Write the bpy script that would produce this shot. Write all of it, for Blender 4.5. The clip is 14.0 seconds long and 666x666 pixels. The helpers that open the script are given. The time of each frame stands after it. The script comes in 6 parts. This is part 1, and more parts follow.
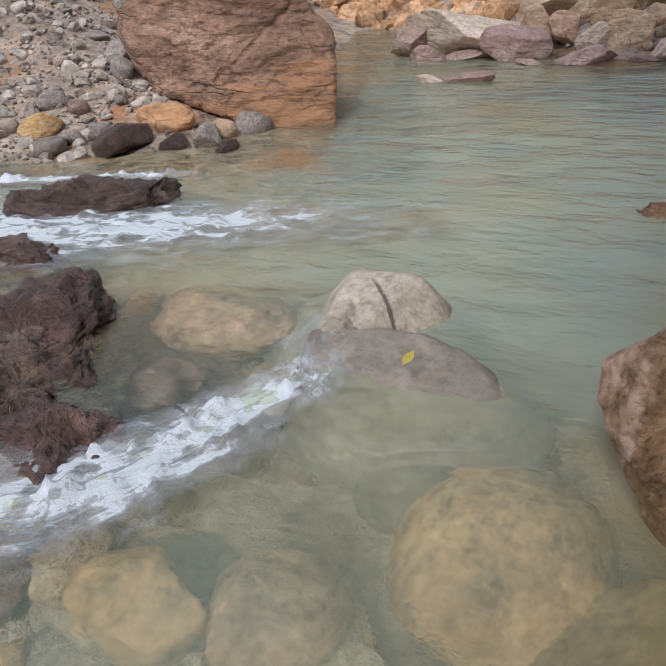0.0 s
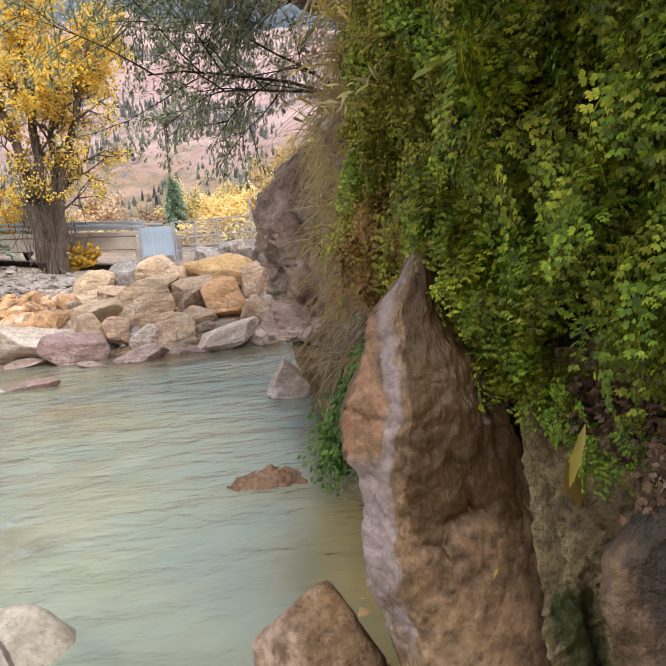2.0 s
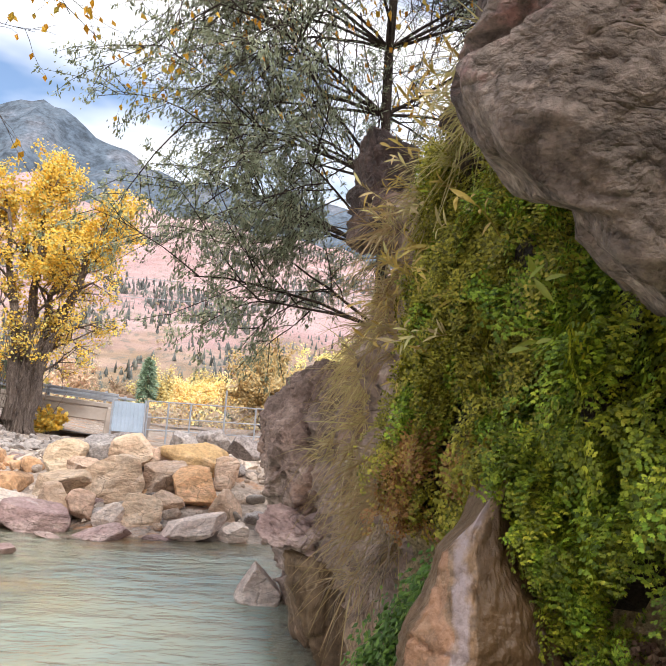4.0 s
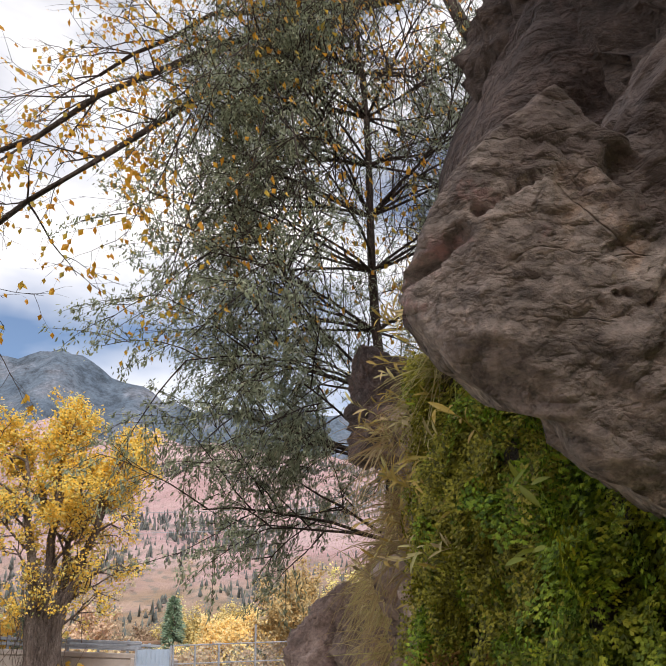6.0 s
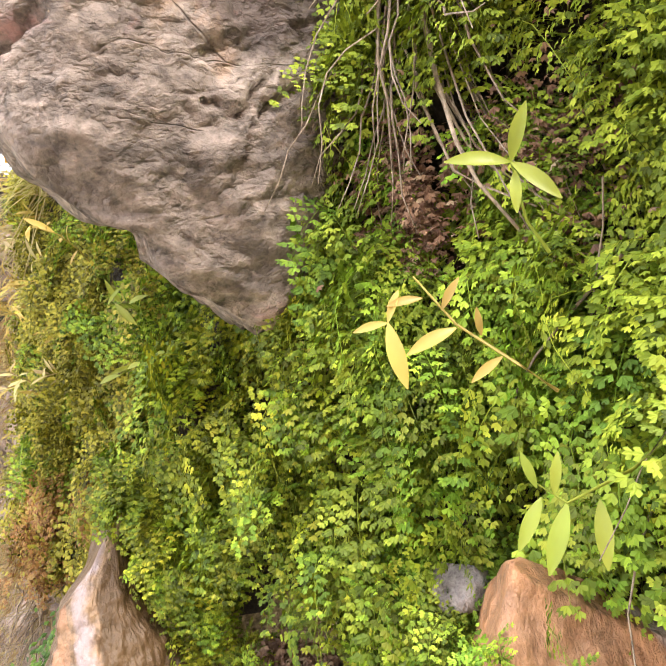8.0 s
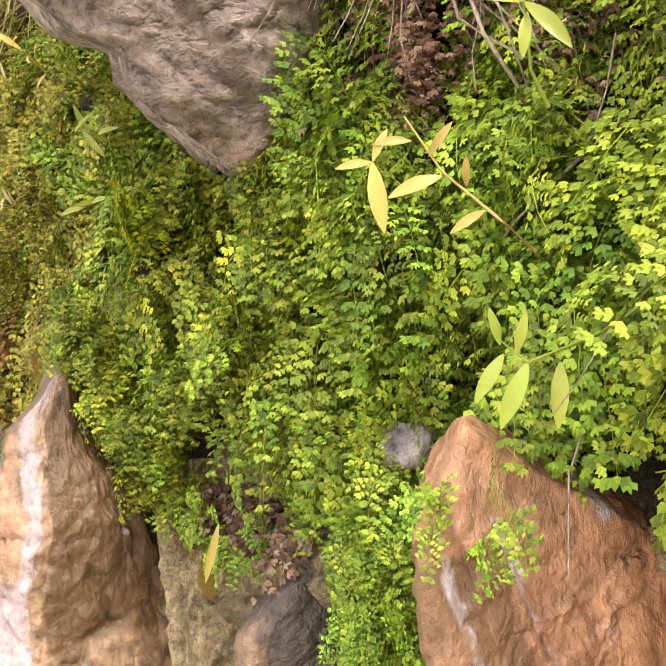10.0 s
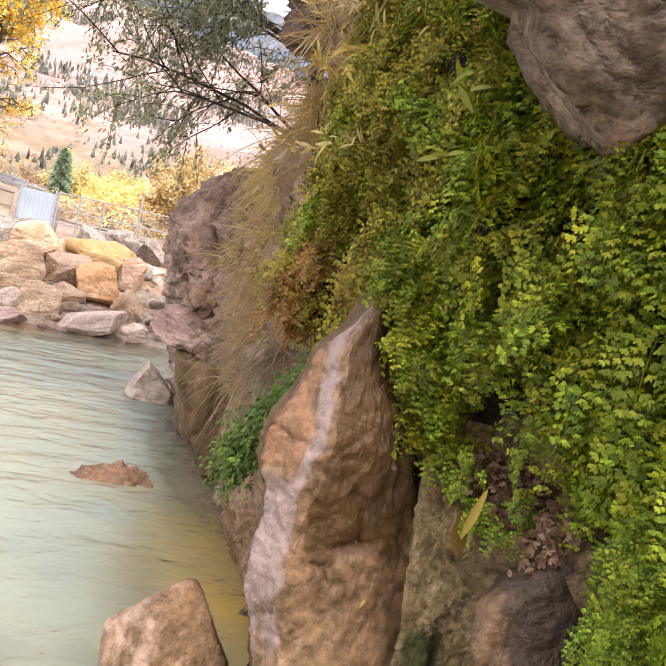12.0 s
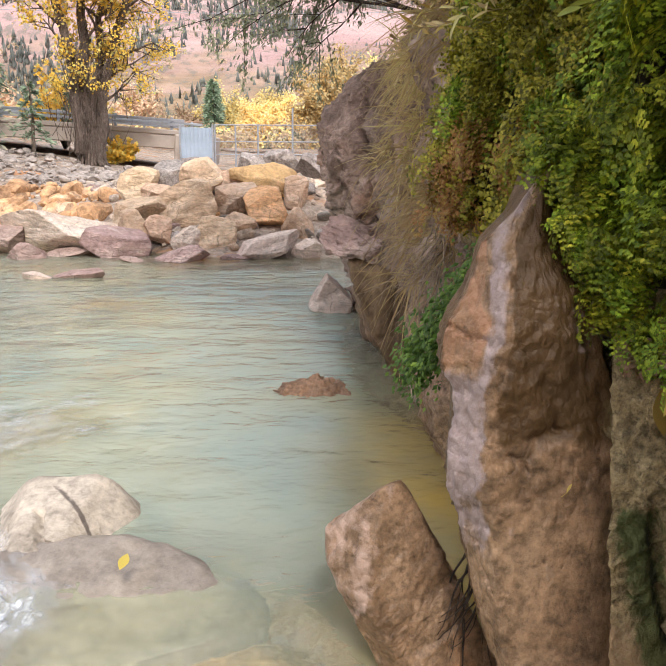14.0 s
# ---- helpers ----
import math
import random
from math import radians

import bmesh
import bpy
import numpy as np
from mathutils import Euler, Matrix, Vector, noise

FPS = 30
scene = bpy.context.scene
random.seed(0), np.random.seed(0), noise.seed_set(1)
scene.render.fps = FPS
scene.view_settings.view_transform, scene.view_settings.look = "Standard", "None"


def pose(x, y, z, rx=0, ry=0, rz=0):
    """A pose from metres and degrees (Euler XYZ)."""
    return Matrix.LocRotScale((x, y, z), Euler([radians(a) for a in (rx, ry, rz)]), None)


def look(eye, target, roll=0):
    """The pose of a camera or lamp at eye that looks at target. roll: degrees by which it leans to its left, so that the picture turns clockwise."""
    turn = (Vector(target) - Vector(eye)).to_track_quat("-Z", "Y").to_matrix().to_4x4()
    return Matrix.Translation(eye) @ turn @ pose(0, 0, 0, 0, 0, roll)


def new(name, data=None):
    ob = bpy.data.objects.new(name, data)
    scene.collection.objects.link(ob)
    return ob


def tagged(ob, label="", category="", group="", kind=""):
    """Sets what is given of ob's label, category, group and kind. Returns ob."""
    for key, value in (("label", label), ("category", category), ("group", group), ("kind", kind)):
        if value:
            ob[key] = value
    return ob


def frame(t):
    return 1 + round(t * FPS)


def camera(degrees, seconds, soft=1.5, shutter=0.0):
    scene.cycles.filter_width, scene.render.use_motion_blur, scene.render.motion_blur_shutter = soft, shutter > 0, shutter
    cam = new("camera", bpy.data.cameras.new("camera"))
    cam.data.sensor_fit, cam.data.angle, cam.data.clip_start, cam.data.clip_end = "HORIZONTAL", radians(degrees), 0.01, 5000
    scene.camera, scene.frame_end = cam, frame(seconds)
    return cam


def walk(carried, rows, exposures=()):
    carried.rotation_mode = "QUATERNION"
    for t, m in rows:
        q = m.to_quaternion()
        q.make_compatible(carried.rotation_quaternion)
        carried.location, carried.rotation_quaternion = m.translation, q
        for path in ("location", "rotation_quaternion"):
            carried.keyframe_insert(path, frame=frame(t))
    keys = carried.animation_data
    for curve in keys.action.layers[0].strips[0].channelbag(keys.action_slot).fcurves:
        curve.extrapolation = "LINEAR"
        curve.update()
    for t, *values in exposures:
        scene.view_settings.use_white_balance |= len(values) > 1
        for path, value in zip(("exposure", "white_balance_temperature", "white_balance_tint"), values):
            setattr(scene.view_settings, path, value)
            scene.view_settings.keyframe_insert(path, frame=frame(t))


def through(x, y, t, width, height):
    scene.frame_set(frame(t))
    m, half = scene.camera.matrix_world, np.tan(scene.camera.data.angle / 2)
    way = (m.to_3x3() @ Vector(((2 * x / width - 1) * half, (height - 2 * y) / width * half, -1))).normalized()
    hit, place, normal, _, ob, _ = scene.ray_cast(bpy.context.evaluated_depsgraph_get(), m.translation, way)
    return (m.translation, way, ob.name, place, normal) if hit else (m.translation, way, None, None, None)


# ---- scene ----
cam = camera(47.94, 14.0, soft=1.25)
PATH = [
    (0, (0.274, 0.203, 1.245), (-0.612, 1.752, 0.342), -4.38),
    (0.5, (0.358, 0.189, 1.246), (-0.493, 1.827, 0.478), -14.03),
    (1, (0.398, 0.169, 1.256), (0.013, 2.050, 0.697), -9.91),
    (1.5, (0.345, 0.145, 1.272), (0.116, 2.048, 0.702), -9.13),
    (2, (0.194, 0.096, 1.337), (0.352, 2.071, 1.061), -5.05),
    (2.5, (-0.010, 0.013, 1.371), (0.356, 1.979, 1.362), -0.63),
    (3, (-0.088, -0.002, 1.358), (0.179, 1.980, 1.379), 2.05),
    (3.5, (-0.073, -0.021, 1.366), (0.202, 1.959, 1.418), 2.72),
    (4, (-0.100, -0.053, 1.394), (0.161, 1.912, 1.657), 4.26),
    (4.2, (-0.115, -0.076, 1.401), (0.138, 1.873, 1.768), 5.08),
    (6.3, (-0.006, -0.099, 1.428), (0.223, 1.718, 2.231), -3.68),
    (6.5, (0.003, -0.096, 1.431), (0.357, 1.710, 2.215), -5.22),
    (7, (0.038, -0.088, 1.413), (0.654, 1.694, 2.079), -7.32),
    (7.5, (0.047, -0.086, 1.412), (0.870, 1.641, 1.994), -8.24),
    (8, (0.074, -0.068, 1.395), (1.141, 1.598, 1.692), -8.42),
    (8.2, (0.075, -0.064, 1.393), (1.158, 1.604, 1.601), -7.92),
    (10.3, (0.075, -0.033, 1.339), (1.201, 1.619, 1.315), -1.39),
    (10.5, (0.072, -0.029, 1.334), (1.137, 1.664, 1.306), -0.62),
    (11, (0.046, -0.013, 1.327), (0.881, 1.803, 1.263), 3.27),
    (11.5, (-0.016, -0.003, 1.331), (0.556, 1.909, 1.207), 9.86),
    (12, (-0.028, -0.015, 1.320), (0.508, 1.905, 1.171), 12.69),
    (12.5, (-0.018, -0.003, 1.314), (0.534, 1.901, 1.055), 12.99),
    (13, (-0.011, 0.023, 1.324), (0.391, 1.901, 0.767), 8.48),
    (13.5, (0.004, -0.000, 1.351), (0.141, 1.927, 0.832), 1.54),
    (14, (-0.000, 0.000, 1.350), (0.094, 1.938, 0.866), 0.61),
]
EXPOSURES = [(0.0, -0.15, 6150, 11), (1.0, -0.2, 6300, 11), (1.5, 0.1, 6400, 10), (3.0, 0.8, 6350, 10), (4.2, 0.65, 6400, 12), (6.5, 0.1, 6400, 13), (7.0, 0.9, 6450, 13), (7.5, 1.75, 6500, 12), (8.2, 2.35, 6600, 12), (10.5, 2.25, 6750, 14), (11.0, 1.95, 6900, 16), (12.0, 1.2, 7000, 17), (13.0, 1.15, 6800, 12), (14.0, 0.68, 6550, 13)]
walk(cam, [(t, look(eye, target, roll)) for t, eye, target, roll in PATH], EXPOSURES)

# ---- light: thin bright cloud over a narrow valley, a soft sun ----
SUN_EL, SUN_AZ = radians(46), radians(170)
world = bpy.data.worlds.new("world")
scene.world = world
world.use_nodes = True
wn, wl = world.node_tree.nodes, world.node_tree.links
wbg = wn["Background"]
sky = wn.new("ShaderNodeTexSky")
sky.sky_type, sky.sun_disc = "NISHITA", False
sky.sun_elevation, sky.sun_rotation = SUN_EL, SUN_AZ
sky.air_density, sky.dust_density = 1.0, 1.5
wtc = wn.new("ShaderNodeTexCoord")
wmap = wn.new("ShaderNodeMapping")
wmap.inputs["Scale"].default_value = (1.2, 1.2, 3.2)
wnoise = wn.new("ShaderNodeTexNoise")
wnoise.inputs["Scale"].default_value, wnoise.inputs["Detail"].default_value = 1.7, 5
wnoise.inputs["Roughness"].default_value = 0.5
wramp = wn.new("ShaderNodeValToRGB")
wramp.color_ramp.elements[0].position, wramp.color_ramp.elements[1].position = 0.38, 0.66
wmix = wn.new("ShaderNodeMixRGB")
wmix.inputs["Color2"].default_value = (10.0, 9.7, 9.3, 1)
wl.new(wtc.outputs["Generated"], wmap.inputs["Vector"])
wl.new(wmap.outputs["Vector"], wnoise.inputs["Vector"])
wl.new(wnoise.outputs["Fac"], wramp.inputs["Fac"])
wl.new(wramp.outputs["Color"], wmix.inputs["Fac"])
wl.new(sky.outputs["Color"], wmix.inputs["Color1"])
wl.new(wmix.outputs["Color"], wbg.inputs["Color"])
wbg.inputs["Strength"].default_value = 0.135
sun = new("sun", bpy.data.lights.new("sun", "SUN"))
sun.data.energy, sun.data.angle, sun.data.color = 2.4, radians(14), (1.0, 0.94, 0.86)
sun.matrix_world = look((0, 0, 30), (0 - math.sin(SUN_AZ) * math.cos(SUN_EL), 0 - math.cos(SUN_AZ) * math.cos(SUN_EL), 30 - math.sin(SUN_EL)))


# ---- materials ----
def col(c):
    return (c[0], c[1], c[2], 1)


class Graph:
    """A material's node tree, with short ways to add nodes."""

    def __init__(self, name):
        self.m = bpy.data.materials.new(name)
        self.m.use_nodes = True
        self.n, self.l = self.m.node_tree.nodes, self.m.node_tree.links
        self.bsdf, self.out = self.n["Principled BSDF"], self.n["Material Output"]
        self.tc = self.n.new("ShaderNodeTexCoord")

    def coords(self, scale=(1, 1, 1), which="Object", warp=0.0):
        p = self.n.new("ShaderNodeMapping")
        p.inputs["Scale"].default_value = scale
        self.l.new(self.tc.outputs[which], p.inputs["Vector"])
        if not warp:
            return p.outputs["Vector"]
        w = self.n.new("ShaderNodeTexNoise")
        w.inputs["Scale"].default_value, w.inputs["Detail"].default_value = 2.5, 3
        self.l.new(p.outputs["Vector"], w.inputs["Vector"])
        a = self.n.new("ShaderNodeVectorMath")
        a.operation = "MULTIPLY_ADD"
        a.inputs[1].default_value = (warp, warp, warp)
        self.l.new(w.outputs["Color"], a.inputs[0])
        self.l.new(p.outputs["Vector"], a.inputs[2])
        return a.outputs["Vector"]

    def noise(self, vec, scale, detail=6, rough=0.6):
        k = self.n.new("ShaderNodeTexNoise")
        k.inputs["Scale"].default_value, k.inputs["Detail"].default_value, k.inputs["Roughness"].default_value = scale, detail, rough
        self.l.new(vec, k.inputs["Vector"])
        return k.outputs["Fac"]

    def ramp(self, fac, stops):
        r = self.n.new("ShaderNodeValToRGB")
        e = r.color_ramp.elements
        while len(e) < len(stops):
            e.new(0.5)
        for k, (pos, c) in zip(e, stops):
            k.position = pos
            k.color = col(c) if isinstance(c, tuple) else (c, c, c, 1)
        self.l.new(fac, r.inputs["Fac"])
        return r.outputs["Color"]

    def mix(self, fac, a, b, blend="MIX"):
        x = self.n.new("ShaderNodeMixRGB")
        x.blend_type = blend
        for s, v in (("Fac", fac), ("Color1", a), ("Color2", b)):
            if isinstance(v, (int, float)):
                x.inputs[s].default_value = v if s == "Fac" else (v, v, v, 1)
            elif isinstance(v, tuple):
                x.inputs[s].default_value = col(v)
            else:
                self.l.new(v, x.inputs[s])
        return x.outputs["Color"]

    def math(self, op, a, b=0.0):
        x = self.n.new("ShaderNodeMath")
        x.operation = op
        for i, v in enumerate((a, b)):
            if isinstance(v, (int, float)):
                x.inputs[i].default_value = v
            else:
                self.l.new(v, x.inputs[i])
        return x.outputs["Value"]

    def vary(self, colour, low=0.8, high=1.2, hue=0.02, island=False):
        """Brightness and hue that differ from object to object, or from leaf to leaf."""
        h = self.n.new("ShaderNodeHueSaturation")
        src = self.n.new("ShaderNodeNewGeometry").outputs["Random Per Island"] if island else self.n.new("ShaderNodeObjectInfo").outputs["Random"]
        v = self.math("ADD", self.math("MULTIPLY", src, high - low), low)
        u = self.math("FRACT", self.math("MULTIPLY", src, 7.31))
        self.l.new(v, h.inputs["Value"])
        self.l.new(self.math("ADD", self.math("MULTIPLY", u, 2 * hue), 0.5 - hue), h.inputs["Hue"])
        self.l.new(colour, h.inputs["Color"])
        return h.outputs["Color"]

    def bump(self, height, strength, distance, below=None):
        b = self.n.new("ShaderNodeBump")
        b.inputs["Strength"].default_value, b.inputs["Distance"].default_value = strength, distance
        self.l.new(height, b.inputs["Height"])
        if below is not None:
            self.l.new(below, b.inputs["Normal"])
        return b.outputs["Normal"]

    def done(self, colour, rough=0.8, normal=None, spec=0.4):
        self.l.new(colour, self.bsdf.inputs["Base Color"])
        if isinstance(rough, (int, float)):
            self.bsdf.inputs["Roughness"].default_value = rough
        else:
            self.l.new(rough, self.bsdf.inputs["Roughness"])
        self.bsdf.inputs["Specular IOR Level"].default_value = spec
        if normal is not None:
            self.l.new(normal, self.bsdf.inputs["Normal"])
        return self.m


def rock_mat(name, cols, scale=3.0, stretch=(1, 1, 1), bump=0.5, dist=0.02, rough=0.8, streak=None, streak_pos=0.55, tints=(), crack=0.0, crack_scale=3.0, which="Object", spec=0.35, speck=0.3, patch=None, patch_pos=0.6, chips=0.0, tone=0.9, ridge=0.0, ridge_scale=1.6):
    """Stone: three tones in broad patches, fine grain, hollows coloured darker like shade, optional mineral streaks
    that run down, hairline cracks and tinted patches.
    """
    g = Graph(name)
    v = g.coords(stretch, which, 0.15)
    plain = g.coords((1, 1, 1), which)
    c = g.ramp(g.noise(v, scale, 7, 0.62), [(0.3, cols[0]), (0.5, cols[1]), (0.7, cols[2])])
    grain = g.noise(plain, scale * 13, 3, 0.7)
    middle = g.noise(g.coords(stretch, which, 0.03), scale * 3.6, 6, 0.68)
    # Low parts of the bump are darkened in colour, like shade in hollows.
    c = g.mix(tone, c, g.ramp(middle, [(0.33, 0.38), (0.48, 0.95), (0.7, 1.5)]), "MULTIPLY")
    c = g.mix(speck * 2, c, g.ramp(grain, [(0.3, 0.45), (0.5, 1.0), (0.75, 1.5)]), "MULTIPLY")
    if patch:
        c = g.mix(g.ramp(g.noise(g.coords((1, 1, 1), which, 0.5), scale * 0.8, 6, 0.7), [(patch_pos - 0.04, 0.0), (patch_pos + 0.05, 0.85)]), c, patch)
    if streak:
        s = g.noise(g.coords((7, 7, 0.9), which, 0.5), 1.6, 6, 0.65)
        c = g.mix(g.ramp(s, [(streak_pos, 0.0), (streak_pos + 0.1, 0.9)]), c, streak)
    for attr, tone in tints:
        at = g.n.new("ShaderNodeAttribute")
        at.attribute_name = attr
        edge = g.math("ADD", at.outputs["Fac"], g.math("MULTIPLY", g.math("SUBTRACT", middle, 0.5), 2.3))
        c = g.mix(g.ramp(edge, [(0.38, 0.0), (0.75, 0.85)]), c, g.mix(0.6, g.ramp(grain, [(0, tone), (1, tone)]), g.ramp(middle, [(0.3, 0.55), (0.7, 1.3)]), "MULTIPLY"))
    height = g.math("ADD", g.math("MULTIPLY", middle, 1.3), g.math("MULTIPLY", grain, 0.35))
    if ridge:
        k = g.n.new("ShaderNodeTexNoise")
        k.noise_type = "RIDGED_MULTIFRACTAL"
        for key, value in (("Scale", scale * ridge_scale), ("Detail", 9.0), ("Roughness", 0.55), ("Lacunarity", 2.2), ("Offset", 0.9), ("Gain", 1.6)):
            k.inputs[key].default_value = value
        g.l.new(g.coords((stretch[0], stretch[1], stretch[2] * 1.2), which, 0.12), k.inputs["Vector"])
        height = g.math("SUBTRACT", height, g.math("MULTIPLY", k.outputs["Fac"], ridge))
        # Crevices of the ridged relief are painted darker, as shaded creases.
        c = g.mix(0.5 * min(1.0, ridge), c, g.ramp(g.math("MULTIPLY", k.outputs["Fac"], 0.4), [(0.1, 1.2), (0.45, 1.0), (0.9, 0.45)]), "MULTIPLY")
    if chips:
        for k, amount in ((5.5, 0.5), (14.0, 0.28)):
            chip = g.n.new("ShaderNodeTexVoronoi")
            chip.inputs["Scale"].default_value = scale * k
            g.l.new(g.coords((stretch[0], stretch[1], stretch[2] * 1.5), which, 0.05), chip.inputs["Vector"])
            face = g.n.new("ShaderNodeSeparateColor")
            g.l.new(chip.outputs["Color"], face.inputs[0])
            height = g.math("ADD", height, g.math("MULTIPLY", face.outputs[0], amount * chips))
            # Sunken chips are coloured darker too, for shaded contrast.
            c = g.mix(0.75 * min(1.0, chips), c, g.ramp(face.outputs[0], [(0.0, 0.72), (1.0, 1.25)]), "MULTIPLY")
    if crack:
        vo = g.n.new("ShaderNodeTexVoronoi")
        vo.feature = "DISTANCE_TO_EDGE"
        vo.inputs["Scale"].default_value = crack_scale
        g.l.new(g.coords((stretch[0], stretch[1], stretch[2] * 1.3), which, 0.22), vo.inputs["Vector"])
        line = g.math("MULTIPLY", g.ramp(vo.outputs["Distance"], [(0.0, 1.0), (0.014, 0.0)]), g.ramp(g.noise(plain, scale * 0.9, 3), [(0.52, 0.0), (0.6, 1.0)]))
        c = g.mix(g.math("MULTIPLY", line, crack), c, (0.03, 0.022, 0.018))
        height = g.math("SUBTRACT", height, g.math("MULTIPLY", line, 0.9 * crack))
    c = g.vary(c, 0.85, 1.18, 0.012)
    return g.done(c, rough, g.bump(height, min(1.0, bump * 1.3), dist * 1.8), spec)


def leaf_mat(name, cols, rough=0.45, low=0.7, high=1.35, hue=0.025, through=0.2):
    """Thin leaves, some light coming through, each leaf a little different."""
    g = Graph(name)
    c = g.ramp(g.n.new("ShaderNodeNewGeometry").outputs["Random Per Island"], [(0.0, cols[0]), (0.45, cols[1]), (0.85, cols[2]), (1.0, cols[-1])])
    c = g.mix(0.5, c, g.ramp(g.noise(g.coords(), 5.0, 3), [(0.3, 0.6), (0.7, 1.35)]), "MULTIPLY")
    c = g.vary(c, low, high, hue)
    g.done(c, rough, None, 0.35)
    t = g.n.new("ShaderNodeBsdfTranslucent")
    g.l.new(c, t.inputs["Color"])
    x = g.n.new("ShaderNodeMixShader")
    x.inputs["Fac"].default_value = through
    g.l.new(g.bsdf.outputs["BSDF"], x.inputs[1])
    g.l.new(t.outputs["BSDF"], x.inputs[2])
    g.l.new(x.outputs["Shader"], g.out.inputs["Surface"])
    return g.m


def plain_mat(name, c, rough=0.6, metal=0.0, scale=8.0, amount=0.4, bump=0.1):
    g = Graph(name)
    n = g.noise(g.coords(), scale, 6, 0.65)
    g.bsdf.inputs["Metallic"].default_value = metal
    return g.done(g.mix(amount, g.ramp(n, [(0, c), (1, c)]), g.ramp(n, [(0.3, 0.55), (0.7, 1.3)]), "MULTIPLY"), rough, g.bump(n, bump, 0.01))


brown_rock = rock_mat("brown_rock", [(0.17, 0.1, 0.075), (0.31, 0.195, 0.145), (0.44, 0.3, 0.23)], 1.3, (1, 1, 2.6), 0.7, 0.02, 0.75, tone=0.7, crack=0.4, crack_scale=0.9, chips=0.15, ridge=0.5, tints=(("rust", (0.4, 0.22, 0.125)),))
russet_rock = rock_mat("russet_rock", [(0.12, 0.075, 0.042), (0.22, 0.14, 0.08), (0.31, 0.21, 0.13)], 4.0, (1, 1, 0.8), 0.7, 0.005, 0.5, spec=0.45, speck=0.45, patch=(0.44, 0.25, 0.13), patch_pos=0.62, tone=0.4, tints=(("mineral_lit", (0.4, 0.29, 0.23)),), ridge=0.6, ridge_scale=2.0)
# Soil made near-black: shade between the fern fronds is put into its colour.
shaded_soil_mat = rock_mat("shaded_soil", [(0.018, 0.014, 0.009), (0.04, 0.03, 0.016), (0.085, 0.062, 0.032)], 8.0, (1, 1, 1), 1.0, 0.02, 0.7)
tan_rock = rock_mat("tan_rock", [(0.42, 0.28, 0.19), (0.6, 0.44, 0.31), (0.7, 0.57, 0.45)], 1.6, (1, 1, 2), 0.5, 0.04, 0.85, crack=0.35, crack_scale=1.4, patch=(0.5, 0.38, 0.34), tone=0.5, speck=0.2, ridge=0.4)
orange_rock = rock_mat("orange_rock", [(0.45, 0.26, 0.13), (0.66, 0.41, 0.21), (0.72, 0.5, 0.32)], 1.6, (1, 1, 2), 0.5, 0.04, 0.85, crack=0.35, crack_scale=1.4, tone=0.5, speck=0.2, ridge=0.4)
pale_rock = rock_mat("pale_rock", [(0.46, 0.36, 0.3), (0.62, 0.52, 0.44), (0.7, 0.62, 0.56)], 2.0, (1, 1, 2.5), 0.5, 0.03, 0.85, crack=0.3, crack_scale=1.8, patch=(0.42, 0.31, 0.27), tone=0.5, speck=0.2, ridge=0.4)
pink_rock = rock_mat("pink_rock", [(0.28, 0.19, 0.17), (0.42, 0.3, 0.27), (0.55, 0.43, 0.38)], 2.0, (1, 1, 2), 0.6, 0.03, 0.8, crack=0.4, crack_scale=1.8, patch=(0.62, 0.55, 0.5), tone=0.5, speck=0.2, ridge=0.4)
grey_rock = rock_mat("grey_rock", [(0.2, 0.18, 0.17), (0.36, 0.32, 0.3), (0.5, 0.45, 0.42)], 3.0, (1, 1, 1), 0.5, 0.02, 0.85, speck=0.4)
dark_wet_rock = rock_mat("dark_wet_rock", [(0.06, 0.04, 0.036), (0.13, 0.082, 0.07), (0.23, 0.15, 0.12)], 3.5, (1, 1, 1.5), 0.9, 0.03, 0.38, crack=0.3, crack_scale=4, spec=0.6)
split_rock = rock_mat("split_rock", [(0.27, 0.23, 0.19), (0.37, 0.325, 0.275), (0.46, 0.41, 0.355)], 2.2, (1, 1, 1.5), 0.4, 0.005, 0.55, patch=(0.42, 0.33, 0.26), tone=0.5, tints=(("crack", (0.07, 0.055, 0.05)),))
river_rock = rock_mat("river_rock", [(0.15, 0.13, 0.115), (0.24, 0.21, 0.18), (0.33, 0.29, 0.25)], 2.2, (1, 1, 1.5), 0.35, 0.006, 0.45, spec=0.5, speck=0.2, tone=0.5)
sunk_rock = rock_mat("sunk_rock", [(0.34, 0.21, 0.12), (0.5, 0.32, 0.18), (0.56, 0.41, 0.26)], 2.5, (1, 1, 1), 0.3, 0.02, 0.6, speck=0.2)
red_sunk_rock = rock_mat("red_sunk_rock", [(0.24, 0.14, 0.11), (0.38, 0.24, 0.18), (0.48, 0.36, 0.27)], 2.5, (1, 1, 1), 0.4, 0.02, 0.5)
over_rock = rock_mat("overhang_rock", [(0.13, 0.105, 0.086), (0.245, 0.2, 0.165), (0.355, 0.298, 0.247)], 3.4, (1, 1, 1.3), 0.9, 0.008, 0.85, crack=0.4, crack_scale=4.5, patch=(0.34, 0.24, 0.16), patch_pos=0.62, chips=0.8, tone=0.7, speck=0.4, tints=(("darkened", (0.105, 0.08, 0.068)), ("rose", (0.36, 0.22, 0.19))), ridge=0.9, ridge_scale=2.2)
flow_rock = rock_mat("flowstone", [(0.2, 0.12, 0.065), (0.36, 0.22, 0.12), (0.5, 0.34, 0.21)], 3.0, (1, 1, 0.7), 0.6, 0.014, 0.5, streak=(0.5, 0.42, 0.36), streak_pos=0.62, spec=0.5, ridge=0.5, ridge_scale=2.0)
